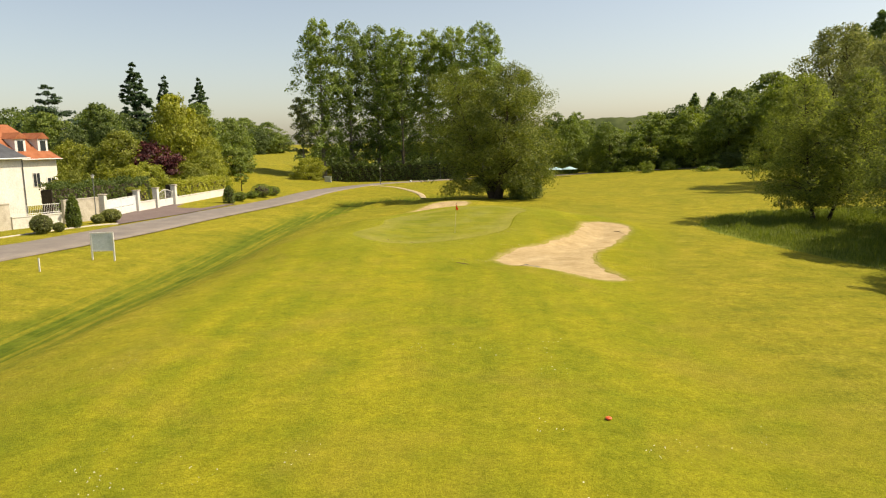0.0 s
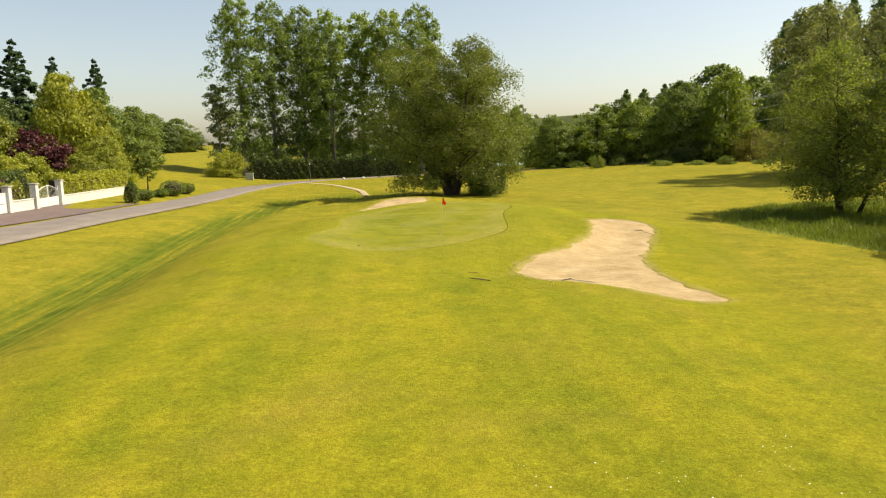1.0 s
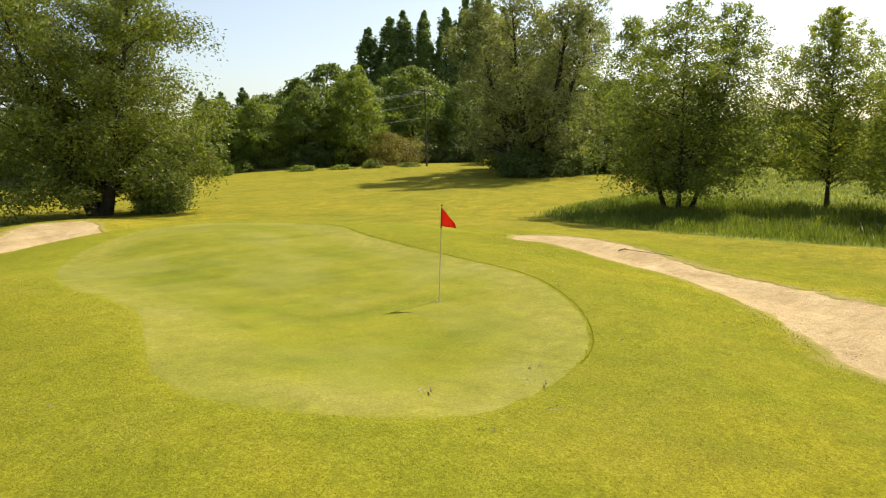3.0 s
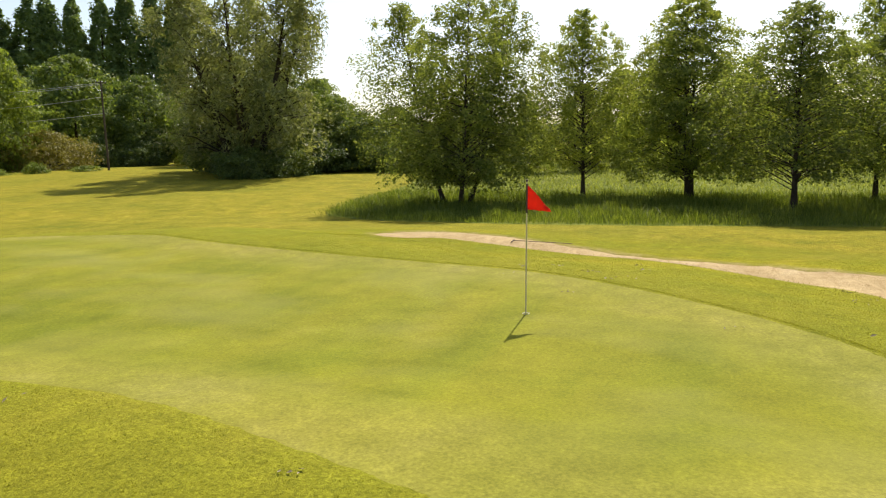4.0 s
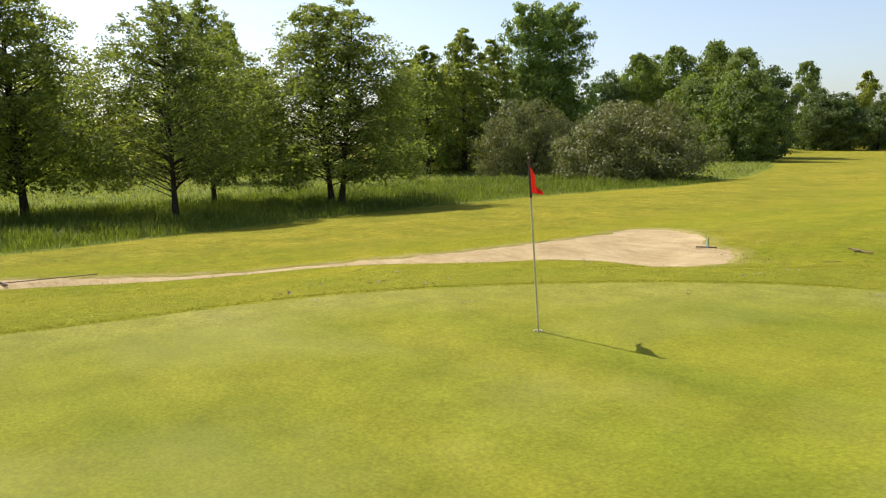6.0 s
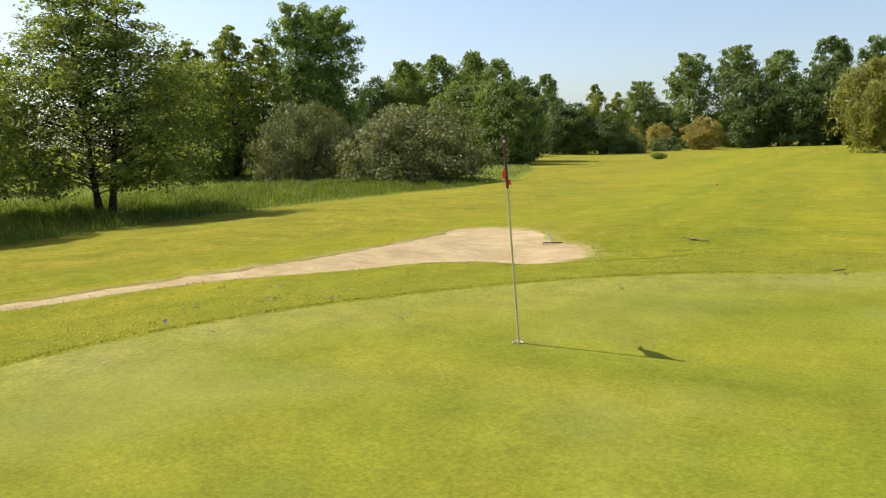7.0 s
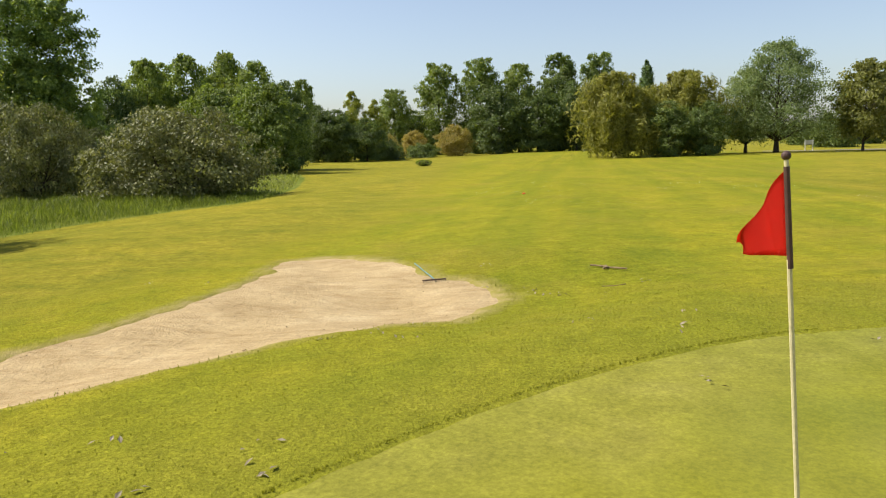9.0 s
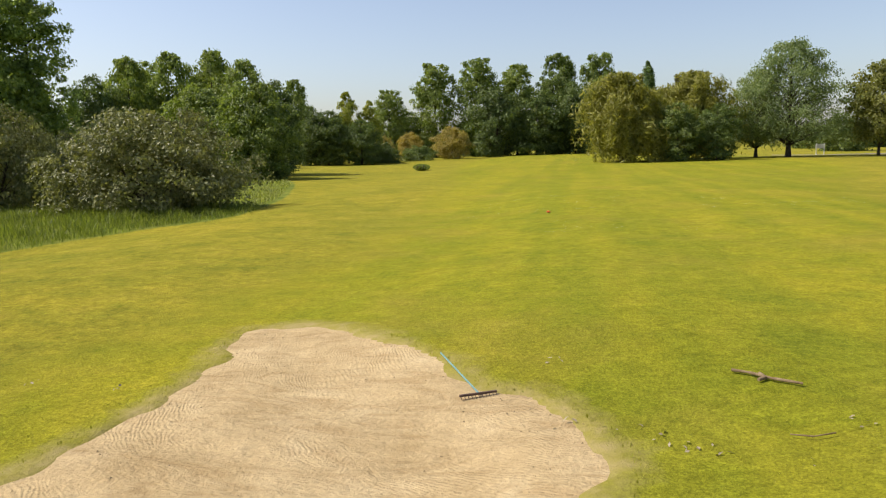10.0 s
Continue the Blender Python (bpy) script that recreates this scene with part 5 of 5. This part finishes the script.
for (a, b, sag) in (((68.0, 129.8, 12.5), (74.0, 215.0, 15.2), 1.3), ((69.2, 129.8, 12.5), (76.0, 215.0, 15.2), 1.4), ((68.6, 129.8, 10.6), (75.0, 215.0, 12.6), 1.6), ((68.6, 129.8, 8.3), (75.0, 215.0, 10.0), 1.5)):
    bm = bmesh.new()
    pts = [Vector(a).lerp(Vector(b), k / 14) - Vector((0, 0, sag * 4 * (k / 14) * (1 - k / 14))) for k in range(15)]
    for p, q in zip(pts, pts[1:]):
        rod(bm, p, q, 0.035, sides=5)
    me = bpy.data.meshes.new("overhead_cable")
    bm.to_mesh(me)
    bm.free()
    me.materials.append(M_WIRE)
    tagged(new("overhead_cable", me), "grey overhead cable sagging from the pole", "cable", "overhead cables")
wood_pole(75.0, 215.0, 15.6, True, "far wooden utility pole in the wood")

M_CABINET = mottled("cabinet_paint", (0.30, 0.32, 0.28), (0.40, 0.42, 0.37), 2.0, 0.6, 0.4)
cabinet = thing("utility_cabinet", (-25.5, 143.2, level(-25.5, 143.2)), "grey-green utility cabinet beside the lane", "cabinet")
part("body", box(bmesh.new(), -0.65, 0.65, -0.3, 0.3, -0.1, 1.1, 0.02), M_CABINET, cabinet)
part("roof", box(bmesh.new(), -0.72, 0.72, -0.37, 0.37, 1.102, 1.2, 0.03), M_CABINET, cabinet)
for x in (-0.63, 0.01):
    part("door", box(bmesh.new(), x, x + 0.62, -0.325, -0.303, 0.05, 1.02, 0.004), M_CABINET, cabinet)
for x, y in ((-8.5, 142.5), (-5.0, 143.5)):
    stone = thing("white_stone", (x, y, level(x, y)), "white painted stone along the lane", "stone", "white stones")
    bm = bmesh.new()
    bmesh.ops.create_icosphere(bm, subdivisions=2, radius=0.28, matrix=Matrix.Translation((0, 0, 0.16)) @ Matrix.Diagonal((1.1, 0.9, 0.75, 1)))
    part("rock", bm, M_WHITE, stone)

# a pale kerb along the verge
M_KERB = mottled("pale_kerb", (0.42, 0.38, 0.30), (0.55, 0.50, 0.42), 1.5, 0.9, 0.2, 12.0, 0.006)
tagged(ribbon("kerb", open_curve([(-37.5, 47.0), (-34.8, 55.0), (-32.0, 61.0), (-30.8, 62.2)], 1.0), 0.18, 0.10, M_KERB), "pale stone kerb along the grass verge", "kerb", kind="structure")

# pale sandy bank of the ditch
M_BANK = mottled("sandy_bank", (0.40, 0.31, 0.18), (0.58, 0.48, 0.32), 1.0, 0.95, 0.1, 8.0, 0.02)
tagged(ribbon("sandy_bank", open_curve([(-15.5, 132.0), (-11.3, 127.0), (-8.6, 121.0), (-6.2, 113.0), (-4.2, 104.5)], 1.0), 0.9, 0.07, M_BANK), "worn sandy edge of the ditch", "path", kind="structure")

# ---- houses ----
M_WALL = mottled("cream_render", (0.72, 0.68, 0.58), (0.82, 0.78, 0.68), 0.6, 0.9, 0.2, 6.0, 0.005)
M_TILE = mottled("orange_tiles", (0.27, 0.085, 0.035), (0.40, 0.155, 0.075), 1.3, 0.85, 0.2, 7.0, 0.03, 6.0)
M_SLATE = mottled("dark_slate", (0.045, 0.048, 0.055), (0.09, 0.095, 0.105), 1.5, 0.6, 0.4, 8.0, 0.01)
M_GLASS, nt_g, b_g = material("window_glass", 0.05, 0.0, 0.6)
b_g.inputs["Base Color"].default_value = (0.03, 0.035, 0.04, 1)


def window(parent, x, z, w, h, y, shutters=False):
    win = part("window", box(bmesh.new(), x - w / 2, x + w / 2, y - 0.05, y - 0.015, z, z + h), M_GLASS, parent)
    for (a, b, c, d) in ((x - w / 2 - 0.06, x - w / 2, z - 0.06, z + h + 0.06), (x + w / 2, x + w / 2 + 0.06, z - 0.06, z + h + 0.06), (x - w / 2, x + w / 2, z + h, z + h + 0.06), (x - w / 2, x + w / 2, z - 0.06, z), (x - 0.025, x + 0.025, z, z + h)):
        part("frame", box(bmesh.new(), a, b, y - 0.075, y - 0.012, c, d), M_WHITE, win)
    if shutters:
        for s in (-1, 1):
            x0 = x + s * (w * 0.75 + 0.08) - w * 0.22
            part("shutter", box(bmesh.new(), x0, x0 + w * 0.44, y - 0.06, y - 0.02, z - 0.05, z + h + 0.05, 0.005), M_WHITE, win)


def roof_mesh(x0, x1, y0, y1, z0, ridge, hip):
    """A roof with its ridge along x, hipped at the far end."""
    bm = bmesh.new()
    ym = (y0 + y1) / 2
    p = [bm.verts.new(v) for v in ((x0, y0, z0), (x1, y0, z0), (x1, y1, z0), (x0, y1, z0), (x0 + 0.3, ym, ridge), (x1 - hip, ym, ridge))]
    for f in ((0, 1, 5, 4), (1, 2, 5), (2, 3, 4, 5), (3, 0, 4), (3, 2, 1, 0)):
        bm.faces.new([p[i] for i in f])
    bmesh.ops.recalc_face_normals(bm, faces=bm.faces[:])
    return bm


hx, hy = -55.2, 79.0
house = thing("house", (hx, hy, level(hx, hy)), "cream house with an orange tiled hipped roof and dormers", "house", "", 78)
part("wall", box(bmesh.new(), 0, 12.9, 0, 8.5, -0.3, 5.9), M_WALL, house)
part("roof", roof_mesh(-0.5, 13.3, -0.6, 9.1, 5.9, 10.4, 3.4), M_TILE, house, "orange clay tile roof")
chim = part("chimney", box(bmesh.new(), 3.2, 4.0, 4.3, 5.0, 9.6, 11.2, 0.03), M_WALL, house)
part("chimney_cap", box(bmesh.new(), 3.12, 4.08, 4.22, 5.08, 11.202, 11.35, 0.02), M_STONE, chim)
part("gutter", rod(bmesh.new(), (-0.5, -0.68, 5.88), (13.3, -0.68, 5.88), 0.07), M_WHITE, house)
for x in (7.7, 11.4):
    dormer = part("dormer", box(bmesh.new(), x - 0.85, x + 0.85, 0.5, 3.0, 6.6, 8.5), M_WHITE, house, "white dormer window")
    bm = bmesh.new()
    p = [bm.verts.new(v) for v in ((x - 1.05, 0.3, 8.5), (x + 1.05, 0.3, 8.5), (x, 0.3, 9.3), (x - 1.05, 3.8, 8.5), (x + 1.05, 3.8, 8.5), (x, 3.8, 9.3))]
    for f in ((0, 1, 2), (3, 5, 4), (0, 2, 5, 3), (1, 4, 5, 2), (0, 3, 4, 1)):
        bm.faces.new([p[i] for i in f])
    part("dormer_roof", bm, M_TILE, dormer)
    part("dormer_pane", box(bmesh.new(), x - 0.45, x + 0.45, 0.46, 0.495, 6.95, 8.25), M_GLASS, dormer)
for x in (3.0, 6.2, 9.2):
    window(house, x, 2.4, 1.1, 1.7, 0.0, x == 6.2)
door = part("door", box(bmesh.new(), 11.0, 12.3, -0.05, -0.012, 0.3, 3.4, 0.01), M_GLASS, house, "glazed door with a white frame")
for a, b in ((10.9, 11.0), (12.3, 12.4), (11.62, 11.68)):
    part("frame", box(bmesh.new(), a, b, -0.09, -0.012, 0.3, 3.5), M_WHITE, door)

hx, hy = -46.3, 49.7
annex = thing("house", (hx, hy, level(hx, hy)), "white rendered house with a dark slate roof", "house", "", 72)
part("wall", box(bmesh.new(), 0, 16.6, 0, 7.5, -0.3, 6.2), M_RENDER, annex)
part("roof", roof_mesh(-0.4, 17.0, -0.5, 8.0, 6.2, 9.4, 3.0), M_SLATE, annex, "dark slate roof")
part("gutter", rod(bmesh.new(), (-0.4, -0.58, 6.18), (17.0, -0.58, 6.18), 0.07), M_WHITE, annex)
part("downpipe", rod(bmesh.new(), (16.5, -0.08, 0.0), (16.5, -0.08, 6.1), 0.05), M_METAL, annex)
for x in (4.0, 9.0):
    window(annex, x, 3.6, 1.0, 1.4, 0.0)

# ---- parked car, blue covers, far fence, log pile ----
M_CAR = mottled("dark_blue_paint", (0.012, 0.016, 0.03), (0.02, 0.026, 0.045), 0.8, 0.25, 0.6)
M_TYRE = mottled("rubber", (0.02, 0.02, 0.02), (0.035, 0.035, 0.035), 6.0, 0.9, 0.2)
car = thing("parked_car", (11.5, 151.5, level(11.5, 151.5) + 0.06), "dark blue parked estate car under the trees", "car", "", 15)
bm = bmesh.new()
side = [(-2.1, 0.35), (2.1, 0.35), (2.15, 0.75), (1.9, 0.92), (1.1, 0.98), (0.55, 1.42), (-1.45, 1.46), (-2.0, 1.0), (-2.15, 0.8)]
left, right = [[bm.verts.new((x, s * (0.85 if z < 1.1 else 0.70), z)) for x, z in side] for s in (-1, 1)]
bm.faces.new(left)
bm.faces.new(right[::-1])
for k in range(len(side)):
    n = (k + 1) % len(side)
    bm.faces.new((left[n], left[k], right[k], right[n]))
bmesh.ops.bevel(bm, geom=bm.edges[:], offset=0.05, segments=2, affect="EDGES")
part("body", bm, M_CAR, car)
for s in (-1, 1):
    part("side_window", box(bmesh.new(), -1.3, 0.6, s * 0.775 - 0.012, s * 0.775 + 0.012, 1.05, 1.34), M_GLASS, car)
    for x in (-1.35, 1.35):
        wheel = part("wheel", rod(bmesh.new(), (x, s * 0.72, 0.31), (x, s * 0.89, 0.31), 0.31, sides=18), M_TYRE, car)
        part("rim", rod(bmesh.new(), (x, s * 0.885, 0.31), (x, s * 0.905, 0.31), 0.19, sides=14), M_METAL, wheel)
M_TARP = mottled("pale_blue_tarpaulin", (0.32, 0.52, 0.55), (0.50, 0.68, 0.70), 1.2, 0.5, 0.4, 6.0)
for x, y, r in ((21.8, 148.5, 1.75), (24.7, 148.0, 1.75)):
    para = thing("garden_parasol", (x, y, level(x, y)), "low pale blue open parasol by the wood", "parasol", "blue parasols")
    bm = bmesh.new()
    bmesh.ops.create_cone(bm, cap_ends=False, segments=12, radius1=r, radius2=0.05, depth=0.55, matrix=Matrix.Translation((0, 0, 1.85)))
    bmesh.ops.solidify(bm, geom=bm.faces[:], thickness=0.02)
    part("canopy", bm, M_TARP, para, "pale blue cloth canopy")
    part("pole", rod(bmesh.new(), (0, 0, -0.1), (0, 0, 2.2), 0.03), M_METAL, para)
sign = thing("far_sign", (-46.0, -108.0, level(-46.0, -108.0)), "small white board on posts by the far path", "sign", "", 12)
for x in (-0.8, 0.8):
    part("post", box(bmesh.new(), x - 0.06, x + 0.06, -0.06, 0.06, -0.3, 2.3, 0.01), M_WHITE, sign)
part("panel", box(bmesh.new(), -0.95, 0.95, -0.09, -0.063, 1.3, 2.2, 0.005), M_WHITE, sign)
tagged(ribbon("far_path", open_curve([(-38.0, -112.0), (-50.0, -106.0), (-62.0, -97.0), (-80.0, -88.0)], 2.0), 2.4, 0.08, M_ROAD), "grey path beyond the fairway", "path", kind="structure")
logs = thing("log_pile", (-6.2, -83.0, level(-6.2, -83.0)), "dark stacked logs and branches on the fairway", "logs")
for k, (y, z) in enumerate(((-0.35, 0.2), (0.1, 0.2), (0.5, 0.2), (-0.1, 0.55), (0.3, 0.55))):
    part("log", rod(bmesh.new(), (-0.9 + 0.1 * k, y, z), (0.9 + 0.07 * k, y + 0.1, z), 0.2, 0.17, 9), M_BARK, logs)
for k in range(4):
    part("branch", rod(bmesh.new(), (0.8, 0.2 * k - 0.3, 0.15), (3.4 + 0.5 * k, 0.5 * k - 0.8, 0.12), 0.06, 0.03, 6), M_STICK, logs)

# ---- wooded hills on the horizon ----
M_HILL = mottled("distant_woodland", (0.050, 0.070, 0.022), (0.095, 0.115, 0.040), 0.03, 0.95, 0.1, 0.12)


def ridge(name, centre, span, distance, height, label, seed):
    """A far wooded ridge: an arc of land with an uneven crest of trees."""
    r = np.random.default_rng(seed)
    n = 400
    ang = np.radians(centre + np.linspace(-span / 2, span / 2, n))
    swell = height * np.sin(np.linspace(0, np.pi, n)) ** 0.6
    verts, faces = [], []
    u = np.linspace(0, 1, n)
    for row, (d, h) in enumerate(((-60, -0.2), (-25, 0.5), (0, 1.0), (40, 0.9), (120, -0.2))):
        rough = 1 + (sum(np.sin(u * f + p) / f ** 0.5 for f, p in zip((31, 57, 93, 170, 310), r.uniform(0, 6, 5))) * 0.10 + 0.004 * r.normal(size=n)) * (h > 0)
        for a, s, k in zip(ang, swell, rough):
            verts.append(((distance + d) * math.sin(a), (distance + d) * math.cos(a), -3 + s * h * k))
    for row in range(4):
        for k in range(n - 1):
            i = row * n + k
            faces.append((i, i + 1, i + n + 1, i + n))
    me = mesh_from(name, verts, faces, M_HILL)
    me.polygons.foreach_set("use_smooth", np.full(len(faces), True))
    tagged(new(name, me), label, "hill", kind="structure")


ridge("hill_north", 17, 36, 900, 38, "distant wooded hill on the horizon", 1)
ridge("hill_east", 85, 70, 1000, 30, "distant wooded hill on the horizon", 2)
ridge("hill_west", -60, 60, 1100, 26, "distant wooded hill on the horizon", 3)
ridge("hill_south", 175, 80, 1000, 24, "distant wooded hill on the horizon", 4)
